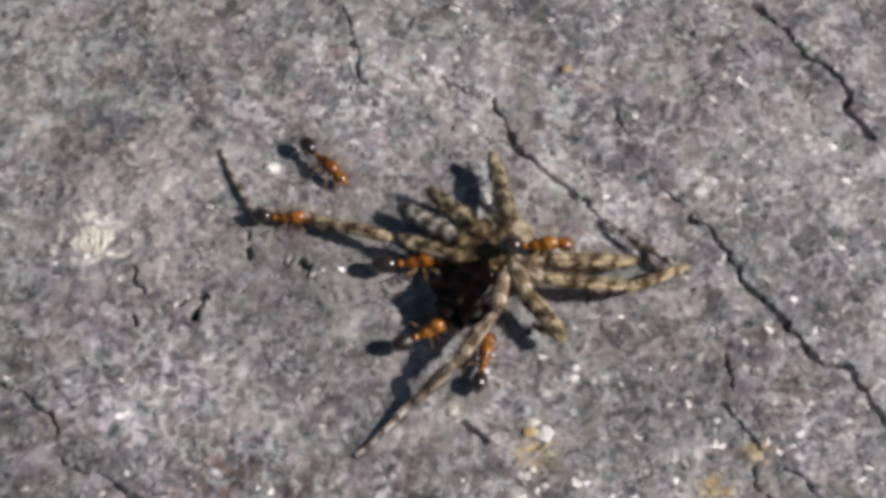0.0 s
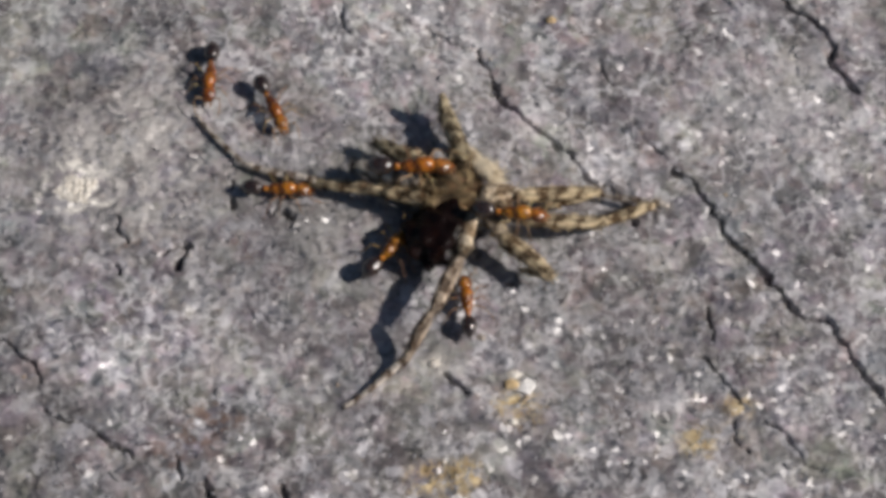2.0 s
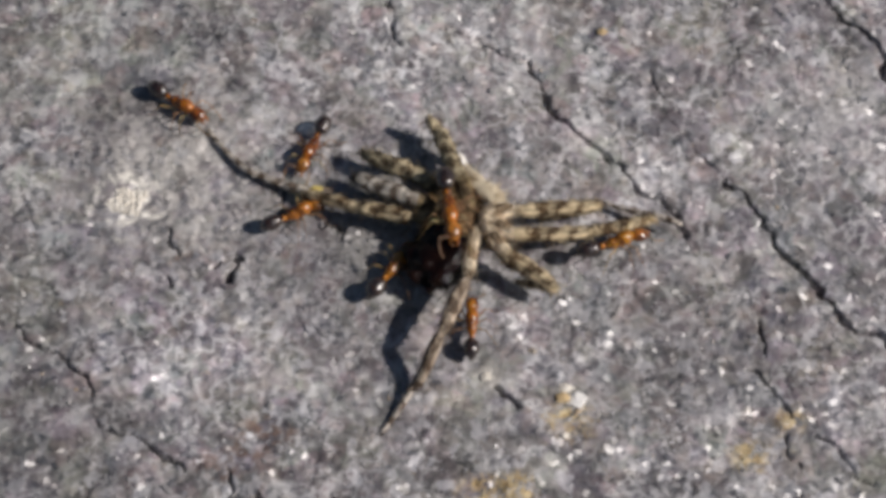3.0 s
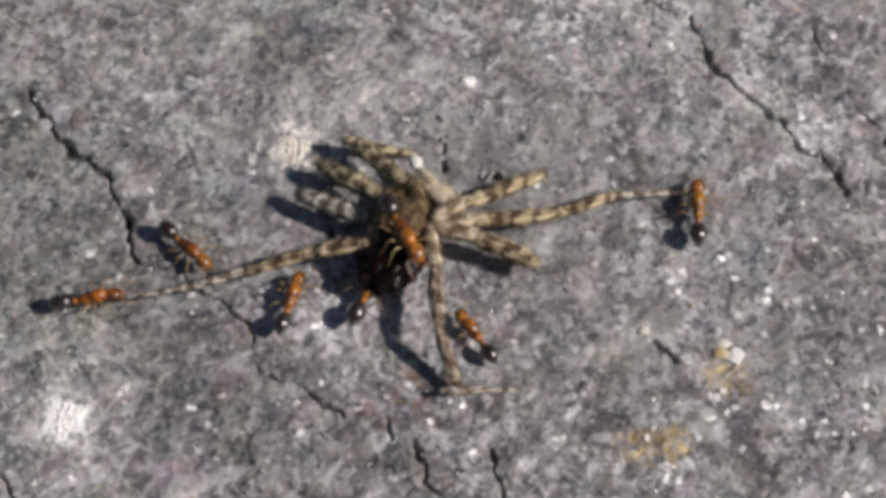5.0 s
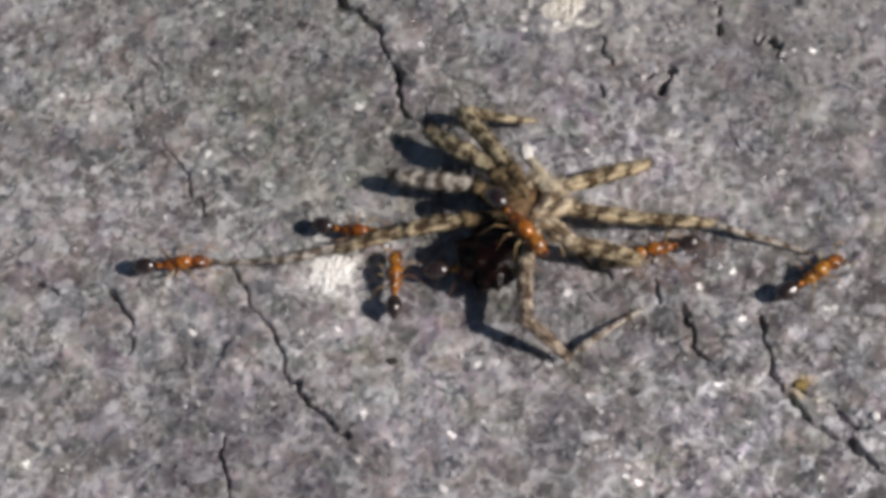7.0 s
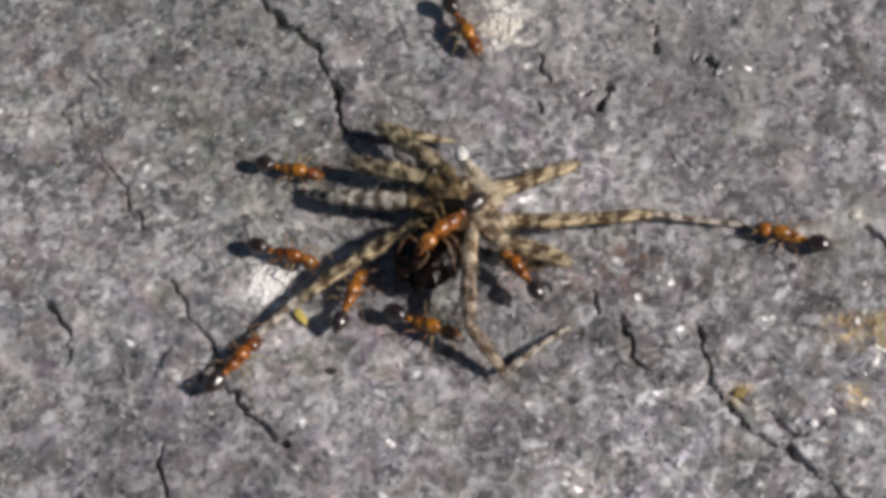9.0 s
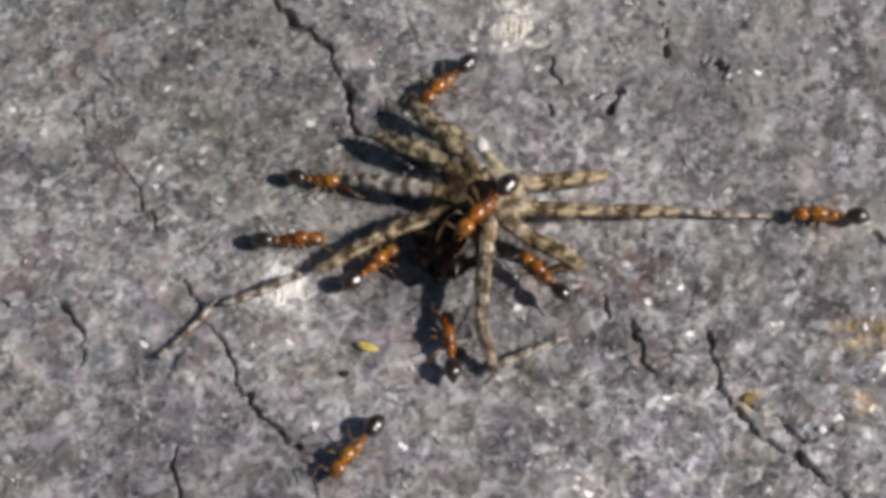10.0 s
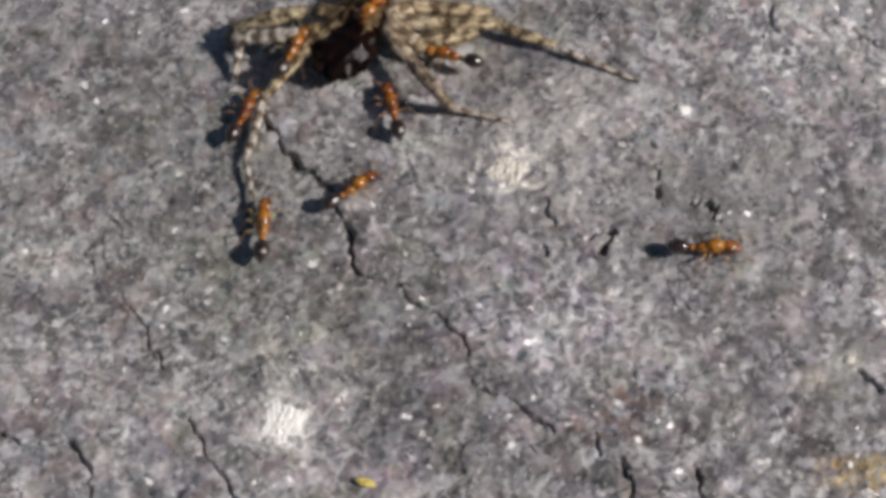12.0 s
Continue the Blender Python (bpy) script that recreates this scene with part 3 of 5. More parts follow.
def crumb(name, x, y, radius, size, material, label, category, seed):
    """An angular crumb of mineral lying on the rock."""
    rng, bm = random.Random(seed), bmesh.new()
    for n in range(26):
        turn, up = 2.4 * n + rng.uniform(-0.5, 0.5), rng.uniform(-0.5, 1.0)
        far = radius * math.sqrt(max(0.05, 1 - max(0.0, up) ** 2)) * rng.uniform(0.65, 1.05)
        bm.verts.new((far * math.cos(turn) * 1.1, far * math.sin(turn) * 0.85, size * up))
    hull = bmesh.ops.convex_hull(bm, input=bm.verts)
    bmesh.ops.delete(bm, geom=[v for v in hull["geom_interior"] if isinstance(v, bmesh.types.BMVert)], context="VERTS")
    bmesh.ops.transform(bm, matrix=Matrix.Scale(MM, 4) @ Matrix.Translation((x, y, height(x, y) + 0.25 * size)), verts=bm.verts)
    data = bpy.data.meshes.new(name)
    bm.to_mesh(data)
    bm.free()
    data.materials.append(material)
    return tagged(new(name, data), label, category)


def crust(name, x, y, radius, size, material, label, category, seed):
    """A low, broken crust of mineral grown on the rock, in one piece with a ragged edge."""
    b, sides, rows = Build(), 44, 14
    b.verts.append(Vector((x, y, height(x, y) + size)))
    for n in range(1, rows + 1):
        for k in range(sides):
            a, u = 2 * math.pi * k / sides, n / rows
            way = Vector((math.cos(a), math.sin(a), 0))
            edge = 1 + 0.45 * noise.noise(way * 1.5 + Vector((seed, 0, 0))) + 0.3 * noise.noise(way * 5 + Vector((0, seed, 0)))
            at = Vector((x, y, 0)) + way * (radius * u * (1 + (edge - 1) * u))
            lump = 0.55 + 0.8 * noise.noise(at * 2.6 + Vector((0, 0, seed))) + 0.5 * noise.noise(at * 6 + Vector((0, 0, seed)))
            at.z = height(at.x, at.y) + size * lump * (1 - u ** 4) - (0.3 if n == rows else 0.02)
            b.verts.append(at)
    b.faces += [(0, 1 + k, 1 + (k + 1) % sides) for k in range(sides)]
    for n in range(rows - 1):
        for k in range(sides):
            p, q = 1 + n * sides + k, 1 + n * sides + (k + 1) % sides
            b.faces.append((p, p + sides, q + sides, q))
    return tagged(new(name, b.done(name, material, False)), label, category)


# ---- ants ----
SIZE = 1.12


def tube_leg(points, radii):
    b = Build().sweep([Vector(p) * SIZE for p in points], [SIZE * r for r in radii], 7)
    return b


def make_ant():
    """A worker ant that faces +x and stands on z = 0."""
    rng = random.Random(4)
    ant = new("ant")
    s = SIZE
    thorax = Build().sweep(
        [(s * x, 0, s * z) for x, z in ((-1.12, 1.0), (-1.05, 1.05), (-0.8, 1.16), (-0.5, 1.22), (-0.32, 1.16), (-0.1, 1.26), (0.25, 1.36), (0.6, 1.34), (0.85, 1.22), (1.0, 1.15), (1.08, 1.12))],
        [1.28 * s * r for r in (0.1, 0.24, 0.32, 0.36, 0.345, 0.38, 0.43, 0.41, 0.34, 0.26, 0.18)], 14, 1.02)
    part("thorax", thorax.bristles(24, 0.28, rng, 0.6, 0.012).done("thorax", AMBER), ant)
    petiole = Build().sweep([(s * x, 0, s * z) for x, z in ((-1.05, 0.98), (-1.2, 1.0), (-1.32, 1.12), (-1.4, 1.18), (-1.5, 1.05), (-1.66, 1.02))], [1.3 * s * r for r in (0.1, 0.13, 0.19, 0.2, 0.14, 0.11)], 10, 1.15)
    part("petiole", petiole.done("petiole", AMBER), ant)
    gaster = Build().sweep(
        [(s * x, 0, s * z) for x, z in ((-1.58, 1.02), (-1.64, 1.06), (-1.85, 1.16), (-2.12, 1.24), (-2.14, 1.24), (-2.45, 1.28), (-2.74, 1.27), (-2.76, 1.27), (-3.0, 1.2), (-3.18, 1.1), (-3.2, 1.1), (-3.38, 1.0), (-3.5, 0.92))],
        [0.95 * s * r for r in (0.10, 0.25, 0.5, 0.655, 0.625, 0.71, 0.66, 0.63, 0.53, 0.37, 0.34, 0.17, 0.04)], 18, 0.94)
    part("gaster", gaster.bristles(60, 0.3, rng, 0.7, 0.012).done("gaster", GASTER), ant, "glossy dark brown gaster")
    head = Build().sweep(
        [(s * x, 0, s * z) for x, z in ((1.02, 1.14), (1.08, 1.16), (1.2, 1.2), (1.45, 1.2), (1.75, 1.13), (2.0, 1.04), (2.14, 0.98), (2.2, 0.95))],
        [1.12 * s * r for r in (0.12, 0.34, 0.46, 0.53, 0.5, 0.4, 0.26, 0.1)], 16, 0.78)
    head = part("head", head.bristles(14, 0.22, rng, 0.4, 0.012).done("head", AMBER_HEAD), ant)
    for side in (1, -1):
        jaw = Build().sweep([(s * x, s * side * y, s * z) for x, y, z in ((2.05, 0.2, 0.95), (2.25, 0.26, 0.88), (2.42, 0.17, 0.83), (2.5, 0.03, 0.82))], [s * r for r in (0.09, 0.1, 0.07, 0.02)], 7, 0.6)
        part("mandible", jaw.done("mandible", AMBER_HEAD), head)
        part("eye", Build().blob((s * 1.62, s * side * 0.46, s * 1.3), (0.13, 0.09, 0.12), 8, 10).done("eye", EYE), head, "black compound eye")
        feeler = Build().sweep([(s * x, s * side * y, s * z) for x, y, z in ((1.98, 0.14, 1.12), (2.1, 0.45, 1.42), (2.2, 0.9, 1.6), (2.22, 0.95, 1.6), (2.6, 1.02, 1.3), (3.0, 0.95, 1.0), (3.3, 0.85, 0.75))], [s * r for r in (0.04, 0.05, 0.05, 0.045, 0.05, 0.055, 0.03)], 6)
        part("antenna", feeler.done("antenna", AMBER_LEG), ant)
    for x, reach, ahead in ((0.55, 1.75, 0.85), (0.1, 1.85, -0.05), (-0.35, 2.0, -1.25)):
        for side in (1, -1):
            shape = tube_leg([(0, 0, 0), (0.06 * ahead, side * 0.22, -0.12), (ahead * 0.5, side * reach * 0.5, 0.52), (ahead * 0.54, side * reach * 0.54, 0.5), (ahead * 0.95, side * reach * 0.86, -0.45), (ahead * 1.1, side * reach * 0.95, -0.82), (ahead * 1.4, side * reach * 1.08, -0.86)],
                             [0.11, 0.085, 0.05, 0.042, 0.03, 0.02, 0.011])
            leg = part("leg", shape.bristles(16, 0.2, rng, 0.5, 0.01).done("leg", AMBER_LEG), ant)
            leg.location = Vector((x, side * 0.24, 0.92)) * SIZE * MM
    return tagged(ant, "orange-red worker ant with glossy dark brown gaster on rock", "ant", "ants round the dead spider")


# ---- the spider ----
def segment(length, thick, thin, material, name, seed, hairs):
    rng = random.Random(seed)
    n = 17
    points, radii = [], []
    for k in range(n):
        u = k / (n - 1)
        points.append(((u - 0.5) * length, 0.09 * math.sin(5 * u + seed), 0.10 * math.sin(4 * u + 2 * seed)))
        swell = 0.92 + 0.22 * math.sin(math.pi * u) + 0.06 * math.sin(9 * u + seed)
        cap = min(1.0, 0.5 + 4.0 * u, 0.5 + 4.0 * (1 - u))
        radii.append((thick + (thin - thick) * u) * swell * cap)
    b = Build().sweep(points, radii, 14, 0.95, 0.16)
    return b.bristles(3 * hairs, 0.5 + 1.5 * thin, rng, 1.9, 0.015 + 0.045 * thin).done(name, material)


def make_spider():
    """A dead spider whose head points along +y; its legs are set by the motion."""
    rng = random.Random(9)
    spider = new("spider")
    shell = Build().blob((-1.5, 1.3, 2.15), (2.2, 2.5, 1.0), 24, 30, 0.4, 0.4)
    part("carapace", shell.bristles(1100, 1.4, rng, 1.3, 0.06).done("carapace", CARAPACE), spider, "dark brown carapace under tan hair")
    tuft = Build().sweep([(-0.8, 3.6, 2.5), (0.5, 3.0, 2.9), (1.6, 2.2, 2.9), (2.4, 1.0, 2.6)], [0.35, 0.75, 0.95, 0.5], 12, 0.7)
    part("hair_tuft", tuft.bristles(420, 2.0, rng, 1.6, 0.06).done("hair_tuft", PALP), spider, "cream-coloured tuft of long hair")
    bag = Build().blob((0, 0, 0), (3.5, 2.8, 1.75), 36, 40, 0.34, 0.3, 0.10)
    bag = part("abdomen", bag.bristles(160, 0.45, rng, 0.6, 0.022).done("abdomen", SHADED_ABDOMEN), spider, "dark brown shrunken abdomen, skin blackened for shade")
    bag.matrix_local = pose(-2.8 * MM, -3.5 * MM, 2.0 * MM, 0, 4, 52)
    part("pedicel", Build().sweep([(-0.8, -1.2, 2.3), (-1.3, -2.0, 2.2), (-1.8, -2.7, 2.0)], [0.7, 0.5, 0.6], 10).done("pedicel", CARAPACE), spider)
    for side in (1, -1):
        part("chelicera", Build().sweep([(side * 0.55 + 0.4, 2.2, 2.5), (side * 0.6 + 0.5, 2.9, 2.6), (side * 0.55 + 0.5, 3.5, 2.2), (side * 0.4 + 0.5, 3.8, 1.8)], [0.5, 0.6, 0.5, 0.15], 10).bristles(40, 0.4, rng).done("chelicera", CARAPACE), spider)
        path = [(0.8, 1.8, 2.6), (1.1, 2.7, 2.9), (0.5, 3.7, 2.9), (-0.4, 4.6, 2.8), (-0.9, 5.2, 2.6)] if side > 0 else [(-0.8, 1.8, 2.5), (-0.7, 2.5, 2.8), (-0.2, 3.2, 2.6), (0.1, 3.5, 2.3)]
        palp = part("palp", Build().sweep(path, [0.35, 0.5, 0.5, 0.38, 0.28] if side > 0 else [0.28, 0.38, 0.42, 0.2], 12, 0.9, 0.5).bristles(320, 0.8, rng, 1.4, 0.045).done("palp", PALP), spider, "cream hairy palp")
        if side > 0:
            tip = Build().sweep([(-0.8, 5.2, 2.6), (-1.0, 5.5, 2.6), (-1.25, 6.1, 2.4), (-1.45, 6.7, 2.2), (-1.5, 6.9, 2.1)], [0.3, 0.48, 0.58, 0.45, 0.2], 12, 0.9, 0.4)
            part("palp_tip", tip.bristles(160, 0.5, rng, 1.2, 0.04).done("palp_tip", WHITE_HAIR), palp, "white hairy tip")
    return tagged(spider, "dead brown spider with ringed hairy legs, dragged over rock", "spider")


# Thickness of the leg segments, from the hip outwards: coxa, femur, tibia, metatarsus, tarsus.
GIRTH = [(0.52, 0.60), (0.61, 0.55), (0.54, 0.40), (0.36, 0.25), (0.23, 0.12)]
GIRTH_SHORT = [(0.60, 0.72), (0.76, 0.66), (0.54, 0.22)]
SEGMENTS = ["coxa", "femur", "tibia", "metatarsus", "tarsus"]


def between(rows, t):
    """The values of rows at t, on straight lines between its times."""
    rows = [(r[0], np.array(r[1:], float)) for r in rows]
    if t <= rows[0][0]:
        return rows[0][1]
    for (a, u), (b, v) in zip(rows, rows[1:]):
        if t <= b:
            return u + (v - u) * (t - a) / (b - a)
    return rows[-1][1]


def stick(a, b):
    """The pose of a segment laid from a to b, in metres."""
    a, b = Vector(a) * MM, Vector(b) * MM
    x = (b - a).normalized()
    y = Vector((0, 0, 1)).cross(x)
    y = y.normalized() if y.length > 1e-5 else Vector((0, 1, 0))
    turn = Matrix((x, y, x.cross(y))).transposed().to_4x4()
    return Matrix.Translation((a + b) / 2) @ turn


def spider_leg(spider, body, rows, hip, seed, hair=None, slim=1.0):
    """One jointed leg: its segments keep their lengths and follow the joints in rows."""
    times = [r[0] for r in body]
    chains = []
    for t in times:
        joints = between([(r[0], *r[1:]) for r in rows], t)
        x, y = between(body, t)[:2]
        chains.append([np.array([x + 0.4 * hip[0], y + 0.4 * hip[1], 2.5]), *joints])
    count = len(chains[0]) - 1
    girth = GIRTH if count > 3 else GIRTH_SHORT
    leg = None
    for n in (1, 0, *range(2, count)):
        spans = sorted(float(np.linalg.norm(c[n + 1] - c[n])) for c in chains)
        length = spans[int(0.6 * (len(spans) - 1))] + 0.5
        thick, thin = (slim * girth[n][0], slim * girth[n][1]) if n < count - 1 or count <= 3 else (slim * girth[n][0], 0.12)
        if n == 0 and hip[0] > 1.5:
            thick, thin = 0.72, 0.66
        skin = (DARK_HAIR if hip[0] < 0 else BEIGE_HAIR) if n == 0 else (hair or RINGED) if n < 3 else RINGED_THIN
        data = segment(length, thick, thin, skin, SEGMENTS[n], seed + n, int(40 * length))
        ob = part("leg" if n == 1 else SEGMENTS[n], data, leg or spider)
        keys = []
        for (t, x, y), c in zip(body, chains):
            inside = stick(c[n], c[n + 1])
            keys.append((t, stick(c[1], c[2]).inverted() @ inside if leg else Matrix.Translation((-x * MM, -y * MM, 0)) @ inside))
        walk(ob, keys)
        leg = leg or ob


def ant_walks(ant, rows, phase):
    """An ant's path, and its legs stepping while it goes."""
    walk(ant, [(t, pose(x * MM, y * MM, z * MM, 0, 0, turn)) for t, x, y, z, turn in rows])
    legs = [o for o in ant.children if o.name.startswith("leg")]
    for n, leg in enumerate(legs):
        home, side = leg.location.copy(), 1 if leg.location.y > 0 else -1
        beat = (n // 2 + (n % 2)) % 2
        keys = []
        for k in range(81):
            t = 0.15 * k
            swing = math.sin(math.pi * (k * 0.62 + beat) + phase)
            lift = max(0.0, math.cos(math.pi * (k * 0.62 + beat) + phase))
            keys.append((t, Matrix.Translation(home) @ pose(0, 0, 0, side * 5 * lift, 0, side * 13 * swing)))
        walk(leg, keys)


# ---- place everything ----
ground = make_ground()
scatter("mica_flakes", 9000, 0.34, 0, GLINT, 3, 0.42, "tiny glittering mica flakes bedded in grey rock", "mica")
scatter("rock_grains", 2400, 0.5, 0.22, GRAIN, 5, 0.3, "pale angular mineral grains bedded in grey rock", "grains")
crust("mineral_spot", -51.6, -20.1, 2.1, 0.24, WHITE_CHIP, "rough white mineral spot on grey rock", "mineral", 1)
crust("mineral_spot", -33.9, 7.2, 1.7, 0.26, CREAM_CHIP, "pale cream mineral crust on weathered rock", "mineral", 5)
crumb("mineral_crumb", 5.9, -12.8, 1.05, 0.32, WHITE_CHIP, "bright white mineral crumb on grey rock", "mineral", 2)
crumb("ochre_crumb", 4.6, -12.6, 0.7, 0.28, GOLD_CHIP, "ochre crumb beside a white mineral crumb", "mineral", 3)
crumb("ochre_crumb", 4.9, -11.6, 0.75, 0.25, CREAM_CHIP, "cream crumb beside a white mineral crumb", "mineral", 11)
crumb("ochre_crumb", 4.7, -16.1, 0.45, 0.3, CREAM_CHIP, "cream crumb below a white mineral crumb", "mineral", 12)
crumb("ochre_crumb", -11.2, -28.2, 0.65, 0.45, OLIVE_CHIP, "olive-brown crumb in a crack of the rock", "mineral", 4)
crumb("mineral_chip", -18.2, 14.9, 0.8, 0.4, WHITE_CHIP, "small white mineral chip on grey rock", "mineral", 6)
crumb("mineral_chip", -5.1, -30.6, 0.45, 0.36, WHITE_CHIP, "small white mineral chip on grey rock", "mineral", 7)
crumb("mineral_chip", -2.0, -10.6, 0.6, 0.3, CREAM_CHIP, "small cream mineral chip beside a short crack", "mineral", 14)
flake = Build().blob((0, 0, 0), (0.95, 0.38, 0.14), 8, 10, 0.5, 0.6, 0.1, 3).done("plant_flake", YELLOW_CHIP, False)
flake = tagged(new("plant_flake", flake), "small bright yellow plant flake dragged over rock", "flake")
FLAKE = [(8.8, -49.3, -23.5, -50), (9.1, -47.7, -23.4, -50), (9.3, -47.3, -24.0, -60), (9.5, -48.0, -23.7, -80), (9.6, -48.4, -23.5, -60), (9.8, -43.4, -26.0, -12), (9.9, -43.3, -25.8, -8), (12, -43.3, -25.6, -8)]
crumb("ochre_fleck", 9.1, 25.9, 0.55, 0.36, GOLD_CHIP, "small ochre fleck on grey rock", "mineral", 9)
crumb("dark_crumb", -45.0, -28.3, 0.45, 0.4, DARK_CHIP, "small dark brown crumb on grey rock", "mineral", 13)

spider = make_spider()
first_ant = make_ant()
ants = [first_ant] + [copy_thing(first_ant, pose(0, 0, 0)) for _ in range(8)]

for ant, label in zip(ants, (
        "orange-red worker ant tugging at the spider's hind leg", "orange-red worker ant gripping a long ringed spider leg", "orange-red worker ant roaming on rock beside the spider",
        "orange-red worker ant under a short spider leg", "orange-red worker ant at the tip of a stretched leg", "orange-red worker ant climbing over the dead spider's body",
        "orange-red worker ant dragging a stretched spider leg", "orange-red worker ant hurrying over rock towards the spider", "orange-red worker ant passing behind the folded spider legs")):
    tagged(ant, label, "ant", "ants round the dead spider")

BULK = [1.0, 1.02, 1.08, 0.96, 1.06, 1.2, 1.04, 0.98, 1.1]


def motions():
    BODY = [
        (0, 2.6, 3.8),
        (0.5, 3.4, 3.8),
        (1, 3.4, 3.3),
        (1.5, 3.5, 4.0),
        (2, 1.4, 5.0),
        (2.5, 0.3, 4.6),
        (4.3, -14.1, 2.3),
        (4.5, -14.8, 1.9),
        (5, -21.1, -1.4),
        (5.5, -25.4, -5.2),
        (6, -32.0, -9.6),
        (6.5, -36.0, -14.3),
        (7, -34.3, -15.1),
        (9, -34.7, -14.0),
        (9.5, -35.9, -13.3),
        (10, -34.1, -12.7),
        (10.5, -34.6, -10.2),
        (11, -32.5, 0.2),
        (11.5, -37.2, 8.9),
        (12, -47.7, 22.1),
    ]
    LEG_A = [
        (0, (-1.1, 3.4, 2.8), (-6.8, 5.6, 2.3), (-13.9, 8.2, 1.5), (-20.0, 10.2, 0.9), (-22.9, 16.7, 0.4)),
        (0.5, (-0.3, 3.4, 2.8), (-5.8, 6.1, 2.3), (-12.8, 7.8, 1.5), (-19.5, 10.6, 0.9), (-22.7, 16.5, 0.4)),
        (1, (-0.4, 3.5, 2.8), (-5.8, 5.2, 2.3), (-11.9, 7.2, 1.5), (-18.5, 10.6, 0.9), (-22.7, 16.2, 0.4)),
        (1.5, (0.3, 3.6, 2.8), (-4.7, 5.4, 2.3), (-10.3, 7.7, 1.5), (-17.0, 10.5, 0.9), (-22.3, 16.4, 0.4)),
        (2, (-1.9, 4.0, 2.8), (-6.4, 5.5, 2.3), (-12.4, 6.9, 1.5), (-19.1, 9.4, 0.9), (-23.7, 14.9, 0.4)),
        (2.5, (-5.0, 4.2, 2.8), (-10.0, 5.5, 2.3), (-15.1, 7.5, 1.5), (-20.3, 9.7, 0.9), (-24.3, 15.2, 0.4)),
        (4.3, (-19.3, 2.4, 2.8), (-24.8, 3.6, 2.3), (-28.5, 5.5, 1.5), (-32.8, 8.2, 0.9), (-38.7, 12.1, 0.4)),
        (4.5, (-20.5, 1.4, 2.8), (-25.6, 1.6, 2.3), (-31.7, 1.9, 1.5), (-38.0, 3.3, 0.9), (-43.9, 5.9, 0.4)),
        (5, (-26.1, -3.9, 2.8), (-30.6, -4.6, 2.3), (-36.5, -6.2, 1.5), (-42.4, -7.7, 0.9), (-48.3, -8.7, 0.4)),
        (5.5, (-31.2, -7.5, 2.8), (-35.6, -8.3, 2.3), (-41.9, -10.0, 1.5), (-47.9, -10.3, 0.9), (-53.5, -10.4, 0.4)),
        (6, (-37.2, -11.6, 2.8), (-42.0, -12.4, 2.3), (-47.9, -13.4, 1.5), (-53.9, -13.9, 0.9), (-59.4, -14.2, 0.4)),
        (6.5, (-41.5, -15.5, 2.8), (-46.3, -16.6, 2.3), (-52.2, -17.7, 1.5), (-58.3, -17.1, 0.9), (-64.0, -16.1, 0.4)),
        (7, (-41.1, -16.2, 2.8), (-44.9, -17.2, 2.3), (-50.7, -18.8, 1.5), (-56.5, -20.0, 0.9), (-61.9, -20.3, 0.4)),
        (9, (-39.8, -16.1, 2.8), (-43.4, -18.5, 2.3), (-48.4, -22.5, 1.5), (-52.3, -26.2, 0.9), (-56.5, -30.5, 0.4)),
        (9.5, (-40.8, -15.4, 2.8), (-44.0, -17.3, 2.3), (-50.0, -21.4, 1.5), (-55.8, -25.4, 0.9), (-59.8, -30.2, 0.4)),
        (10, (-39.1, -14.3, 2.8), (-42.4, -15.7, 2.3), (-48.4, -19.5, 1.5), (-57.2, -23.4, 0.9), (-60.3, -27.4, 0.4)),
        (10.5, (-39.6, -12.1, 2.8), (-43.0, -13.2, 2.3), (-50.0, -17.2, 1.5), (-57.9, -22.1, 0.9), (-60.5, -26.7, 0.4)),
        (11, (-37.2, -0.5, 2.8), (-41.1, -1.9, 2.3), (-48.0, -4.5, 1.5), (-53.2, -8.5, 0.9), (-55.7, -12.5, 0.4)),
        (11.5, (-41.2, 7.4, 2.8), (-45.1, 5.0, 2.3), (-52.0, 0.3, 1.5), (-54.6, -4.2, 0.9), (-53.8, -10.3, 0.4)),
        (12, (-51.9, 20.4, 2.8), (-54.3, 18.0, 2.3), (-57.6, 13.2, 1.5), (-58.6, 6.5, 0.9), (-56.8, -0.5, 0.4)),
    ]
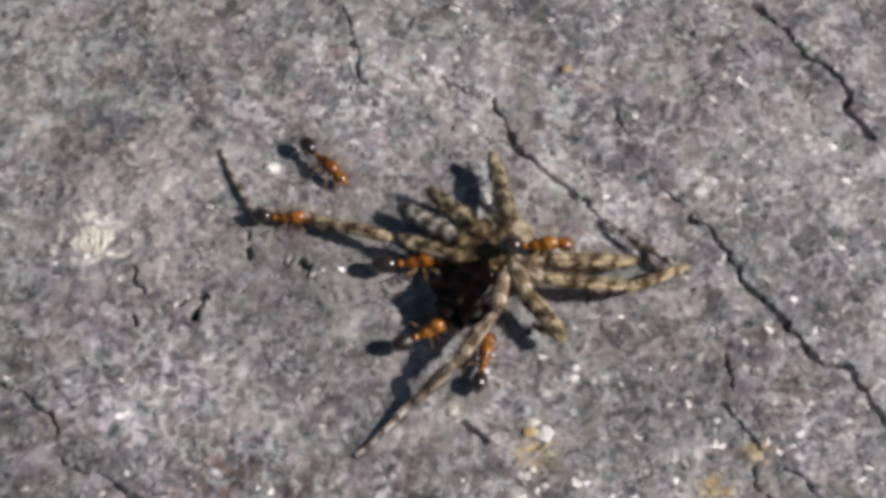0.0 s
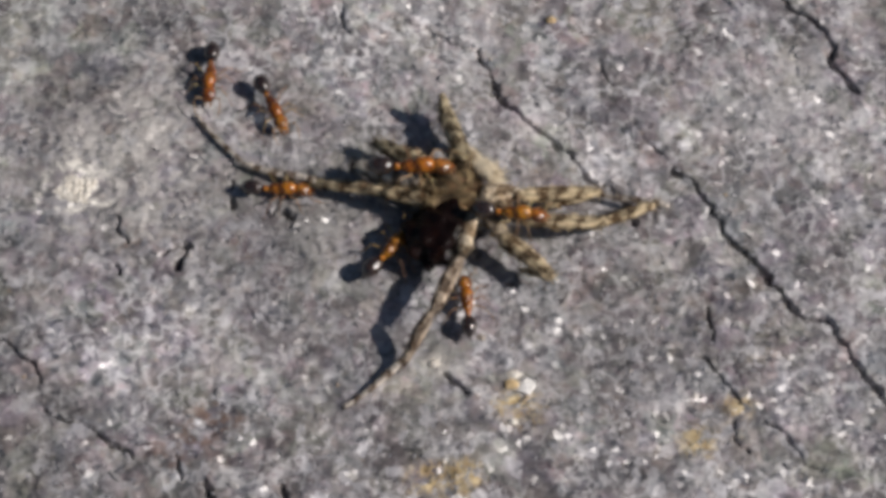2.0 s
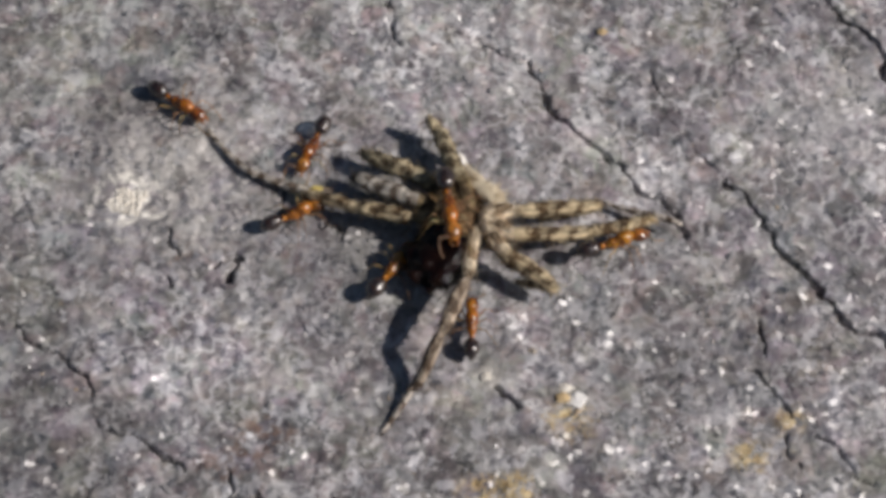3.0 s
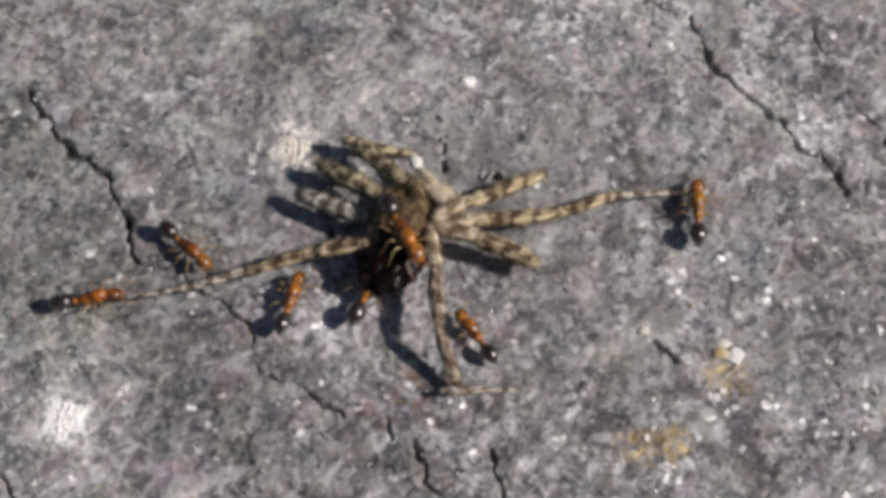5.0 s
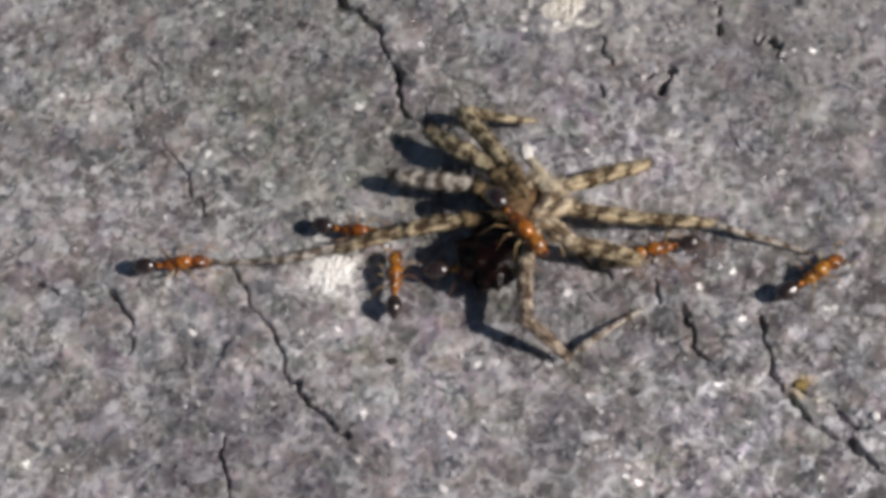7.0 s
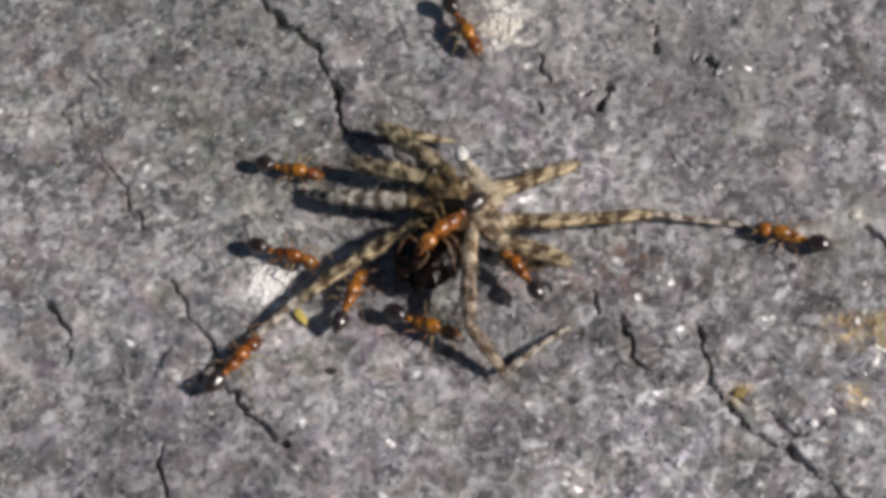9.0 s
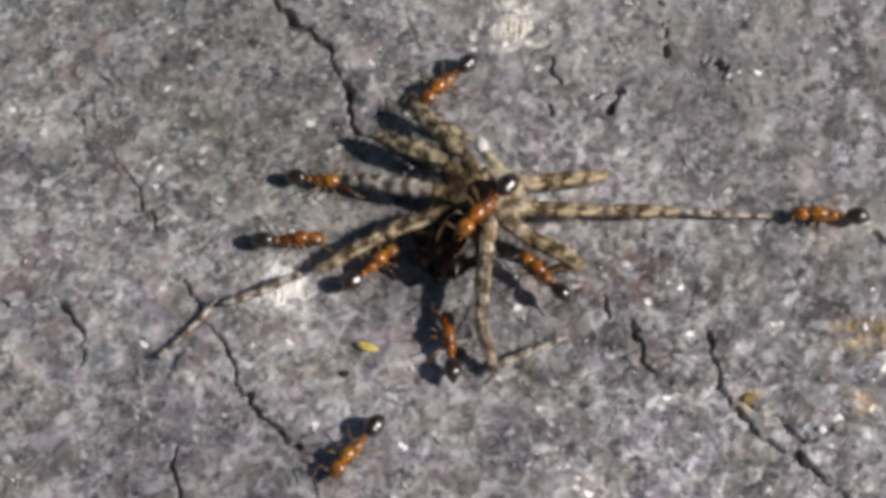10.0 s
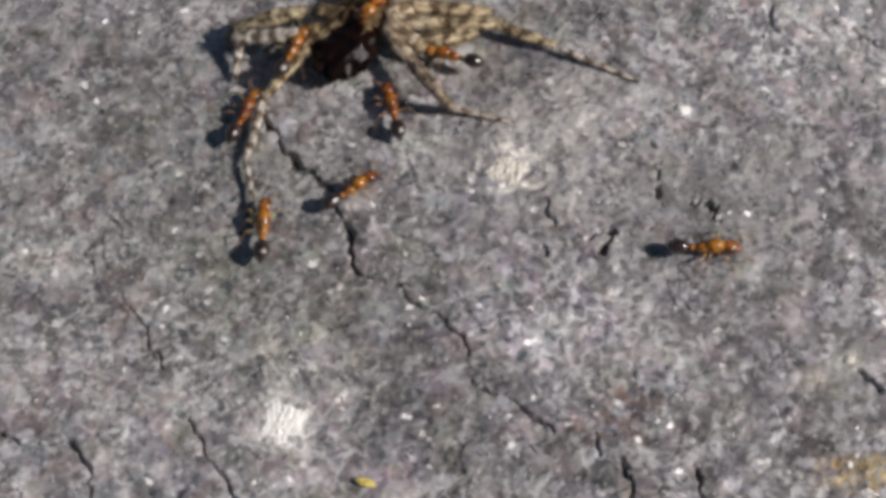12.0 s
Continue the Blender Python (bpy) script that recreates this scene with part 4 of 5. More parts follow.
    LEG_B = [
        (0, (-0.4, 4.8, 2.9), (-6.1, 8.9, 2.0), (-2.3, 7.2, 0.7)),
        (0.5, (0.7, 4.2, 2.9), (-4.5, 8.7, 2.0), (-1.2, 7.1, 0.7)),
        (1, (0.6, 4.0, 2.9), (-4.8, 8.7, 2.0), (-1.3, 6.5, 0.7)),
        (1.5, (0.8, 4.7, 2.9), (-4.7, 9.2, 2.0), (-1.2, 7.3, 0.7)),
        (2, (-3.4, 6.3, 2.9), (-8.4, 8.1, 2.0), (-5.4, 6.5, 0.7)),
        (2.5, (-5.0, 6.0, 2.9), (-9.5, 8.3, 2.0), (-6.5, 6.7, 0.7)),
        (4.3, (-18.3, 4.1, 2.9), (-24.5, 6.7, 2.0), (-20.5, 5.2, 0.7)),
        (4.5, (-19.1, 3.4, 2.9), (-26.8, 5.0, 2.0), (-22.7, 3.7, 0.7)),
        (5, (-25.8, -1.4, 2.9), (-32.7, 1.3, 2.0), (-29.0, 0.1, 0.7)),
        (5.5, (-30.3, -5.3, 2.9), (-37.5, -3.9, 2.0), (-33.5, -4.5, 0.7)),
        (6, (-37.0, -8.6, 2.9), (-44.0, -8.2, 2.0), (-40.2, -8.1, 0.7)),
        (6.5, (-41.7, -13.4, 2.9), (-48.3, -12.7, 2.0), (-44.9, -13.0, 0.7)),
        (7, (-40.0, -12.6, 2.9), (-46.6, -12.0, 2.0), (-42.7, -12.4, 0.7)),
        (9, (-40.1, -13.1, 2.9), (-46.6, -12.7, 2.0), (-49.3, -11.5, 0.7)),
        (9.5, (-40.9, -12.4, 2.9), (-47.1, -12.0, 2.0), (-49.9, -10.9, 0.7)),
        (10, (-38.9, -11.6, 2.9), (-45.4, -10.7, 2.0), (-49.6, -9.9, 0.7)),
        (10.5, (-39.3, -9.8, 2.9), (-45.5, -9.2, 2.0), (-50.2, -8.7, 0.7)),
        (11, (-37.8, 0.9, 2.9), (-43.2, 2.7, 2.0), (-46.9, 2.7, 0.7)),
        (11.5, (-42.9, 9.0, 2.9), (-49.9, 9.8, 2.0), (-53.0, 7.9, 0.7)),
        (12, (-55.6, 19.5, 2.9), (-61.1, 19.2, 2.0), (-60.9, 16.1, 0.7)),
    ]
    LEG_C = [
        (0, (0.7, 5.6, 3.0), (-3.5, 10.7, 2.3), (-0.3, 8.9, 0.8)),
        (0.5, (1.7, 6.0, 3.0), (-2.7, 10.9, 2.3), (0.3, 8.9, 0.8)),
        (1, (2.4, 6.0, 3.0), (-2.3, 11.5, 2.3), (0.8, 9.5, 0.8)),
        (1.5, (2.3, 5.8, 3.0), (-2.2, 11.4, 2.3), (0.9, 9.0, 0.8)),
        (2, (-1.9, 7.4, 3.0), (-6.4, 10.3, 2.3), (-3.4, 9.4, 0.8)),
        (2.5, (-4.5, 8.3, 3.0), (-9.1, 11.1, 2.3), (-6.0, 10.3, 0.8)),
        (4.3, (-17.4, 5.9, 3.0), (-22.1, 9.2, 2.3), (-19.1, 8.4, 0.8)),
        (4.5, (-18.2, 5.4, 3.0), (-23.9, 8.4, 2.3), (-20.9, 7.6, 0.8)),
        (5, (-24.9, 0.6, 3.0), (-30.9, 4.4, 2.3), (-27.1, 3.1, 0.8)),
        (5.5, (-29.0, -3.0, 3.0), (-36.3, -0.0, 2.3), (-32.8, -1.3, 0.8)),
        (6, (-35.6, -7.2, 3.0), (-41.4, -3.7, 2.3), (-37.9, -5.5, 0.8)),
        (6.5, (-39.9, -11.4, 3.0), (-45.3, -8.0, 2.3), (-42.3, -9.2, 0.8)),
        (7, (-38.2, -11.2, 3.0), (-44.1, -7.5, 2.3), (-41.1, -9.0, 0.8)),
        (9, (-38.4, -11.1, 3.0), (-45.5, -9.1, 2.3), (-41.6, -9.9, 0.8)),
        (9.5, (-39.4, -9.8, 3.0), (-45.6, -7.8, 2.3), (-42.6, -8.7, 0.8)),
        (10, (-38.1, -9.0, 3.0), (-44.4, -6.2, 2.3), (-41.5, -6.8, 0.8)),
        (10.5, (-39.0, -8.1, 3.0), (-46.2, -5.0, 2.3), (-42.9, -5.9, 0.8)),
        (11, (-37.5, 3.0, 3.0), (-43.9, 4.3, 2.3), (-40.4, 4.2, 0.8)),
        (11.5, (-42.5, 10.2, 3.0), (-50.4, 9.9, 2.3), (-46.8, 9.5, 0.8)),
        (12, (-54.8, 22.1, 3.0), (-61.3, 20.3, 2.3), (-58.1, 20.2, 0.8)),
    ]
    LEG_D = [
        (0, (3.4, 7.4, 3.1), (2.1, 13.0, 2.4), (2.8, 10.2, 1.1)),
        (0.5, (5.0, 7.4, 3.1), (2.9, 13.0, 2.4), (4.1, 9.9, 1.1)),
        (1, (4.4, 6.8, 3.1), (2.8, 13.0, 2.4), (3.8, 9.9, 1.1)),
        (1.5, (4.8, 7.0, 3.1), (3.2, 13.2, 2.4), (3.9, 10.1, 1.1)),
        (2, (0.6, 9.2, 3.1), (-0.8, 13.3, 2.4), (-0.3, 11.7, 1.1)),
        (2.5, (-1.0, 8.2, 3.1), (-2.9, 13.2, 2.4), (-1.4, 11.3, 1.1)),
        (4.3, (-14.4, 6.4, 3.1), (-16.6, 12.6, 2.4), (-15.0, 10.1, 1.1)),
        (4.5, (-15.6, 5.7, 3.1), (-18.4, 11.4, 2.4), (-16.8, 9.3, 1.1)),
        (5, (-22.4, 1.8, 3.1), (-28.3, 6.8, 2.4), (-23.3, 6.5, 1.1)),
        (5.5, (-27.1, -2.2, 3.1), (-32.9, 2.1, 2.4), (-26.9, 1.6, 1.1)),
        (6, (-34.2, -6.6, 3.1), (-39.4, -1.0, 2.4), (-34.2, -1.5, 1.1)),
        (6.5, (-38.5, -10.9, 3.1), (-44.5, -6.0, 2.4), (-37.7, -6.0, 1.1)),
        (7, (-36.8, -10.6, 3.1), (-41.9, -5.2, 2.4), (-35.0, -5.2, 1.1)),
        (9, (-37.6, -9.4, 3.1), (-43.4, -5.5, 2.4), (-37.0, -5.8, 1.1)),
        (9.5, (-37.5, -8.6, 3.1), (-42.9, -4.8, 2.4), (-36.4, -5.9, 1.1)),
        (10, (-36.8, -7.9, 3.1), (-41.7, -3.1, 2.4), (-36.1, -5.5, 1.1)),
        (10.5, (-36.6, -6.9, 3.1), (-39.8, -0.2, 2.4), (-33.5, -2.8, 1.1)),
        (11, (-32.7, 5.6, 3.1), (-36.2, 10.2, 2.4), (-30.4, 7.7, 1.1)),
        (11.5, (-38.0, 12.2, 3.1), (-41.3, 18.7, 2.4), (-36.9, 16.1, 1.1)),
        (12, (-49.1, 25.0, 3.1), (-52.8, 31.5, 2.4), (-47.0, 28.7, 1.1)),
    ]
    LEG_E = [
        (0, (7.1, 3.1, 2.8), (13.6, 3.7, 1.6), (9.2, 3.3, 0.6)),
        (0.5, (7.1, 2.3, 2.8), (13.9, 3.0, 1.6), (8.7, 2.5, 0.6)),
        (1, (7.1, 2.9, 2.8), (13.9, 3.6, 1.6), (8.7, 3.1, 0.6)),
        (1.5, (7.8, 3.6, 2.8), (14.6, 4.0, 1.6), (9.9, 3.5, 0.6)),
        (2, (5.6, 4.9, 2.8), (12.2, 5.9, 1.6), (7.7, 4.8, 0.6)),
        (2.5, (4.0, 5.1, 2.8), (11.2, 6.4, 1.6), (6.6, 5.6, 0.6)),
        (4.3, (-10.4, 3.1, 2.8), (-2.4, 4.1, 1.6), (-7.9, 3.4, 0.6)),
        (4.5, (-11.6, 2.7, 2.8), (-3.5, 4.9, 1.6), (-9.5, 3.2, 0.6)),
        (5, (-17.9, 0.3, 2.8), (-11.0, 4.1, 1.6), (-16.0, 2.2, 0.6)),
        (5.5, (-23.0, -3.8, 2.8), (-15.0, 0.2, 1.6), (-20.7, -1.9, 0.6)),
        (6, (-29.7, -7.7, 2.8), (-23.1, -3.6, 1.6), (-28.0, -5.5, 0.6)),
        (6.5, (-34.0, -12.1, 2.8), (-27.5, -8.6, 1.6), (-31.8, -10.8, 0.6)),
        (7, (-32.3, -12.4, 2.8), (-24.9, -9.0, 1.6), (-30.1, -11.0, 0.6)),
        (9, (-33.0, -11.8, 2.8), (-26.0, -7.8, 1.6), (-30.8, -9.7, 0.6)),
        (9.5, (-33.4, -11.0, 2.8), (-26.3, -8.1, 1.6), (-31.1, -9.8, 0.6)),
        (10, (-31.6, -10.4, 2.8), (-24.5, -8.4, 1.6), (-29.3, -9.6, 0.6)),
        (10.5, (-32.0, -8.1, 2.8), (-24.7, -6.3, 1.6), (-29.6, -7.2, 0.6)),
        (11, (-29.4, 2.3, 2.8), (-24.0, 4.0, 1.6), (-27.9, 2.6, 0.6)),
        (11.5, (-34.2, 10.2, 2.8), (-27.5, 11.0, 1.6), (-32.2, 10.5, 0.6)),
        (12, (-44.0, 23.5, 2.8), (-38.1, 24.1, 1.6), (-41.9, 22.6, 0.6)),
    ]
    LEG_F = [
        (0, (6.0, 1.2, 2.8), (13.9, 0.8, 2.0), (18.1, 2.9, 1.3), (11.9, 9.0, 0.5)),
        (0.5, (6.0, 0.5, 2.8), (14.0, 0.6, 2.0), (18.2, 3.5, 1.3), (11.9, 7.0, 0.5)),
        (1, (6.5, 0.8, 2.8), (14.5, 0.5, 2.0), (18.4, 3.2, 1.3), (11.3, 6.7, 0.5)),
        (1.5, (7.2, 1.5, 2.8), (15.2, 0.5, 2.0), (18.4, 3.5, 1.3), (11.5, 7.1, 0.5)),
        (2, (5.0, 2.5, 2.8), (12.5, 2.5, 2.0), (17.7, 4.8, 1.3), (12.3, 6.6, 0.5)),
        (2.5, (4.0, 2.8, 2.8), (10.0, 3.5, 2.0), (16.7, 5.4, 1.3), (11.5, 6.5, 0.5)),
        (4.3, (-11.3, 0.5, 2.8), (-3.9, 0.8, 2.0), (1.6, 2.2, 1.3), (6.0, 6.6, 0.5)),
        (4.5, (-12.5, 1.0, 2.8), (-4.5, 1.3, 2.0), (0.5, 3.3, 1.3), (5.6, 5.3, 0.5)),
        (5, (-17.3, -1.4, 2.8), (-9.9, -0.1, 2.0), (-4.5, 2.3, 1.3), (1.5, 3.2, 0.5)),
        (5.5, (-22.9, -5.8, 2.8), (-15.6, -4.6, 2.0), (-10.2, -3.1, 1.3), (-3.3, -1.8, 0.5)),
        (6, (-29.5, -9.6, 2.8), (-22.3, -8.9, 2.0), (-16.0, -7.6, 1.3), (-8.2, -7.9, 0.5)),
        (6.5, (-33.8, -14.3, 2.8), (-27.0, -14.6, 2.0), (-21.4, -12.8, 1.3), (-11.2, -12.6, 0.5)),
        (7, (-32.2, -14.3, 2.8), (-25.5, -14.5, 2.0), (-19.3, -14.3, 1.3), (-10.7, -16.3, 0.5)),
        (9, (-32.2, -14.5, 2.8), (-25.1, -13.5, 2.0), (-19.0, -12.2, 1.3), (-11.3, -12.4, 0.5)),
        (9.5, (-33.7, -13.5, 2.8), (-26.5, -12.6, 2.0), (-20.2, -10.6, 1.3), (-12.9, -9.9, 0.5)),
        (10, (-31.9, -12.7, 2.8), (-24.7, -12.1, 2.0), (-17.9, -11.4, 1.3), (-9.2, -10.9, 0.5)),
        (10.5, (-32.2, -11.3, 2.8), (-24.9, -10.3, 2.0), (-18.5, -9.4, 1.3), (-12.8, -10.0, 0.5)),
        (11, (-28.2, 0.6, 2.8), (-22.2, 0.9, 2.0), (-18.1, -2.0, 1.3), (-13.9, -4.8, 0.5)),
        (11.5, (-33.0, 9.1, 2.8), (-25.7, 7.9, 2.0), (-21.5, 5.9, 1.3), (-18.2, 2.4, 0.5)),
        (12, (-42.7, 21.6, 2.8), (-36.9, 22.5, 2.0), (-30.8, 20.7, 1.3), (-21.9, 17.3, 0.5)),
    ]
    LEG_G = [
        (0, (4.5, -0.4, 2.8), (7.3, -4.1, 2.2), (5.5, -2.6, 0.7)),
        (0.5, (5.0, -0.6, 2.8), (7.4, -4.6, 2.2), (5.5, -3.1, 0.7)),
        (1, (5.0, -0.6, 2.8), (7.9, -4.2, 2.2), (6.0, -2.8, 0.7)),
        (1.5, (5.2, 0.1, 2.8), (8.1, -4.2, 2.2), (6.2, -2.7, 0.7)),
        (2, (4.0, 0.5, 2.8), (7.9, -2.9, 2.2), (6.0, -1.7, 0.7)),
        (2.5, (2.9, 0.7, 2.8), (6.8, -2.1, 2.2), (4.4, -0.9, 0.7)),
        (4.3, (-10.8, -1.5, 2.8), (-6.3, -4.8, 2.2), (-9.3, -3.7, 0.7)),
        (4.5, (-11.5, -1.0, 2.8), (-7.0, -4.0, 2.2), (-9.9, -2.7, 0.7)),
        (5, (-16.8, -3.1, 2.8), (-11.3, -5.2, 2.2), (-14.8, -4.2, 0.7)),
        (5.5, (-21.8, -7.8, 2.8), (-16.4, -9.4, 2.2), (-19.9, -8.5, 0.7)),
        (6, (-28.4, -11.8, 2.8), (-22.0, -13.3, 2.2), (-25.5, -12.7, 0.7)),
        (6.5, (-32.2, -15.8, 2.8), (-26.3, -17.9, 2.2), (-29.8, -17.3, 0.7)),
        (7, (-30.9, -17.7, 2.8), (-25.2, -18.6, 2.2), (-28.5, -18.6, 0.7)),
        (9, (-31.6, -16.7, 2.8), (-26.3, -17.7, 2.2), (-29.7, -17.6, 0.7)),
        (9.5, (-32.5, -15.9, 2.8), (-26.8, -18.0, 2.2), (-30.4, -18.0, 0.7)),
        (10, (-31.2, -15.2, 2.8), (-25.8, -17.7, 2.2), (-29.1, -17.7, 0.7)),
        (10.5, (-32.0, -13.2, 2.8), (-27.1, -16.5, 2.2), (-30.4, -15.9, 0.7)),
        (11, (-29.1, -1.2, 2.8), (-24.4, -4.1, 2.2), (-27.4, -3.9, 0.7)),
        (11.5, (-33.3, 6.0, 2.8), (-28.0, 4.3, 2.2), (-31.7, 4.4, 0.7)),
        (12, (-43.5, 19.0, 2.8), (-38.9, 21.0, 2.2), (-42.1, 19.2, 0.7)),
    ]
    LEG_H = [
        (0, (2.0, -2.2, 3.0), (-2.0, -8.2, 3.6), (-5.4, -10.1, 1.2), (-10.2, -15.0, 0.3)),
        (0.5, (2.5, -1.3, 3.0), (-1.0, -7.9, 3.6), (-4.8, -10.4, 1.2), (-9.6, -14.8, 0.3)),
        (1, (2.0, -1.9, 3.0), (-1.0, -8.4, 3.6), (-4.8, -10.4, 1.2), (-9.4, -14.5, 0.3)),
        (1.5, (2.7, -1.8, 3.0), (-0.8, -7.8, 3.6), (-4.7, -10.3, 1.2), (-9.1, -14.5, 0.3)),
        (2, (0.5, -1.3, 3.0), (-2.4, -7.9, 3.6), (-4.8, -11.0, 1.2), (-9.2, -14.6, 0.3)),
        (2.5, (-0.1, -1.7, 3.0), (-2.6, -8.2, 3.6), (-5.0, -11.3, 1.2), (-9.4, -14.6, 0.3)),
        (4.3, (-15.1, -3.9, 3.0), (-16.9, -8.8, 3.6), (-17.1, -13.8, 1.2), (-11.1, -15.4, 0.3)),
        (4.5, (-16.3, -4.6, 3.0), (-17.1, -10.0, 3.6), (-17.0, -14.2, 1.2), (-11.2, -15.7, 0.3)),
        (5, (-20.1, -6.1, 3.0), (-19.5, -12.5, 3.6), (-17.7, -17.2, 1.2), (-13.9, -16.7, 0.3)),
        (5.5, (-24.6, -10.5, 3.0), (-24.2, -16.2, 3.6), (-23.2, -19.5, 1.2), (-18.0, -18.4, 0.3)),
        (6, (-31.1, -14.2, 3.0), (-30.2, -19.3, 3.6), (-27.7, -23.0, 1.2), (-20.3, -19.8, 0.3)),
        (6.5, (-34.9, -18.2, 3.0), (-34.1, -23.8, 3.6), (-30.8, -27.7, 1.2), (-23.7, -21.6, 0.3)),
        (7, (-34.5, -20.1, 3.0), (-34.0, -25.1, 3.6), (-30.6, -27.4, 1.2), (-24.0, -21.8, 0.3)),
        (9, (-34.2, -19.2, 3.0), (-33.7, -24.8, 3.6), (-30.7, -28.1, 1.2), (-25.4, -22.8, 0.3)),
        (9.5, (-34.7, -18.4, 3.0), (-34.6, -24.1, 3.6), (-32.2, -27.8, 1.2), (-25.7, -23.7, 0.3)),
        (10, (-33.9, -17.6, 3.0), (-33.8, -23.9, 3.6), (-32.6, -27.3, 1.2), (-26.3, -23.5, 0.3)),
        (10.5, (-34.7, -16.3, 3.0), (-35.1, -21.6, 3.6), (-33.5, -24.6, 1.2), (-27.0, -22.0, 0.3)),
        (11, (-31.4, -3.3, 3.0), (-30.0, -8.2, 3.6), (-29.0, -11.6, 1.2), (-24.0, -9.9, 0.3)),
        (11.5, (-34.7, 4.6, 3.0), (-32.7, -0.9, 3.6), (-31.1, -1.8, 1.2), (-27.6, -1.6, 0.3)),
        (12, (-43.8, 16.8, 3.0), (-40.6, 12.8, 3.6), (-39.8, 13.2, 1.2), (-34.9, 12.5, 0.3)),
    ]
    ANT_1 = [
        (0, -16.1, 8.6, 0.0, -4),
        (0.5, -15.1, 7.7, 0.0, 9),
        (1, -14.7, 6.3, 0.0, 12),
        (1.5, -11.8, 7.9, 0.0, 0),
        (2, -15.4, 6.4, 0.0, -3),
        (2.5, -16.4, 5.6, 0.0, 4),
        (4.3, -27.5, 1.9, 0.0, 87),
        (4.5, -28.4, -1.6, 0.0, 57),
        (5, -32.5, -8.5, 0.0, 76),
        (5.5, -38.1, -12.1, 0.0, 79),
        (6, -43.8, -16.0, 0.0, 107),
        (6.5, -47.5, -20.1, 0.0, 122),
        (7, -45.6, -21.1, 0.0, 95),
        (9, -44.0, -21.6, 0.0, 74),
        (9.5, -44.3, -19.3, 0.0, 64),
        (10, -43.3, -18.2, 0.0, 47),
        (10.5, -42.5, -15.5, 0.0, 54),
        (11, -38.8, -2.5, 0.0, 57),
        (11.5, -44.6, 6.3, 0.6, 57),
        (12, -55.2, 18.0, 1.7, 70),
    ]
    ANT_2 = [
        (0, -13.0, 14.3, 0.0, -49),
        (0.5, -10.1, 11.7, 0.0, -69),
        (1, -12.5, 12.5, 0.0, -69),
        (1.5, -12.6, 12.8, 0.0, -83),
        (2, -16.5, 15.1, 0.0, -66),
        (2.5, -15.8, 12.3, 0.0, -113),
        (4.3, -33.2, 11.5, 0.0, -87),
        (4.5, -36.0, 5.7, 0.0, -66),
        (5, -41.9, -4.0, 0.0, -42),
        (5.5, -45.0, -7.5, 0.0, -22),
        (6, -48.6, -10.5, 0.0, -29),
        (6.5, -52.6, -15.3, 0.0, -23),
        (7, -49.6, -17.0, 0.0, -7),
        (9, -49.9, -18.2, 0.0, -14),
        (9.5, -50.7, -17.5, 0.0, -7),
        (10, -50.6, -16.5, 0.0, 6),
        (10.5, -51.5, -15.5, 0.0, 11),
        (11, -48.4, -3.3, 0.0, 23),
        (11.5, -51.3, 2.1, 0.0, 46),
        (12, -59.2, 11.6, 0.0, 72),
    ]
    ANT_3 = [
        (0, -3.6, -3.1, 0.0, 28),
        (0.5, -3.6, -3.0, 0.0, 23),
        (1, -5.2, -1.1, 0.0, 49),
        (1.5, -5.6, -1.1, 0.0, 44),
        (2, -5.5, 0.5, 0.0, 50),
        (2.5, -6.2, 0.3, 0.0, 58),
        (4.3, -21.1, -2.4, 0.0, 40),
        (4.5, -21.6, -3.1, 0.0, 45),
        (5, -25.7, -7.3, 0.0, 69),
        (5.5, -31.0, -10.7, 0.0, 52),
        (6, -36.0, -16.0, 0.0, 75),
        (6.5, -40.0, -19.6, 0.0, 43),
        (7, -39.2, -19.7, 0.0, 12),
        (9, -37.3, -24.2, 0.0, -18),
        (9.2, -38.5, -29.2, 0.0, -60),
        (9.35, -38.6, -31.9, 0.0, -112),
        (9.5, -39.3, -33.5, 0.0, -148),
        (9.75, -41.8, -34.4, 0.0, -144),
        (10, -43.4, -36.0, 0.0, -123),
        (10.15, -41.4, -36.0, 0.0, -69),
        (10.3, -37.9, -33.7, 0.0, 8),
        (10.4, -37.7, -31.8, 0.0, 59),
        (10.5, -37.7, -30.6, 0.0, 96),
        (10.7, -44.4, -25.1, 0.0, 133),
        (11, -53.9, -15.4, 0.0, 130),
        (11.25, -53.5, -14.5, 0.0, 109),
        (11.5, -52.5, -13.4, 0.0, 82),
        (12, -55.8, -0.7, 0.0, 94),
    ]
    ANT_4 = [
        (0, 0.9, -5.7, 0.0, 78),
        (0.5, 1.3, -6.0, 0.0, 81),
        (1, 1.3, -5.8, 0.0, 77),
        (1.5, 1.9, -6.0, 0.0, 83),
        (2, 0.8, -4.9, 0.0, 94),
        (2.5, 0.4, -5.2, 0.0, 89),
        (4.3, -15.3, -8.4, 0.0, 99),
        (4.5, -15.1, -9.0, 0.0, 104),
        (5, -16.7, -11.5, 0.0, 125),
        (5.5, -17.8, -15.0, 0.0, -178),
        (6, -18.4, -12.8, 0.0, 153),
        (6.5, -24.3, -15.2, 0.0, -155),
        (7, -23.6, -17.0, 0.0, -164),
        (9, -30.1, -18.8, 1.2, 128),
        (9.5, -30.5, -19.2, 1.2, 124),
        (10, -29.2, -18.7, 1.2, 136),
        (10.5, -29.1, -17.3, 1.2, 147),
        (11, -25.9, -3.5, 1.2, 127),
        (11.5, -30.7, 4.2, 1.2, 141),
        (12, -40.7, 18.3, 1.2, 166),
    ]
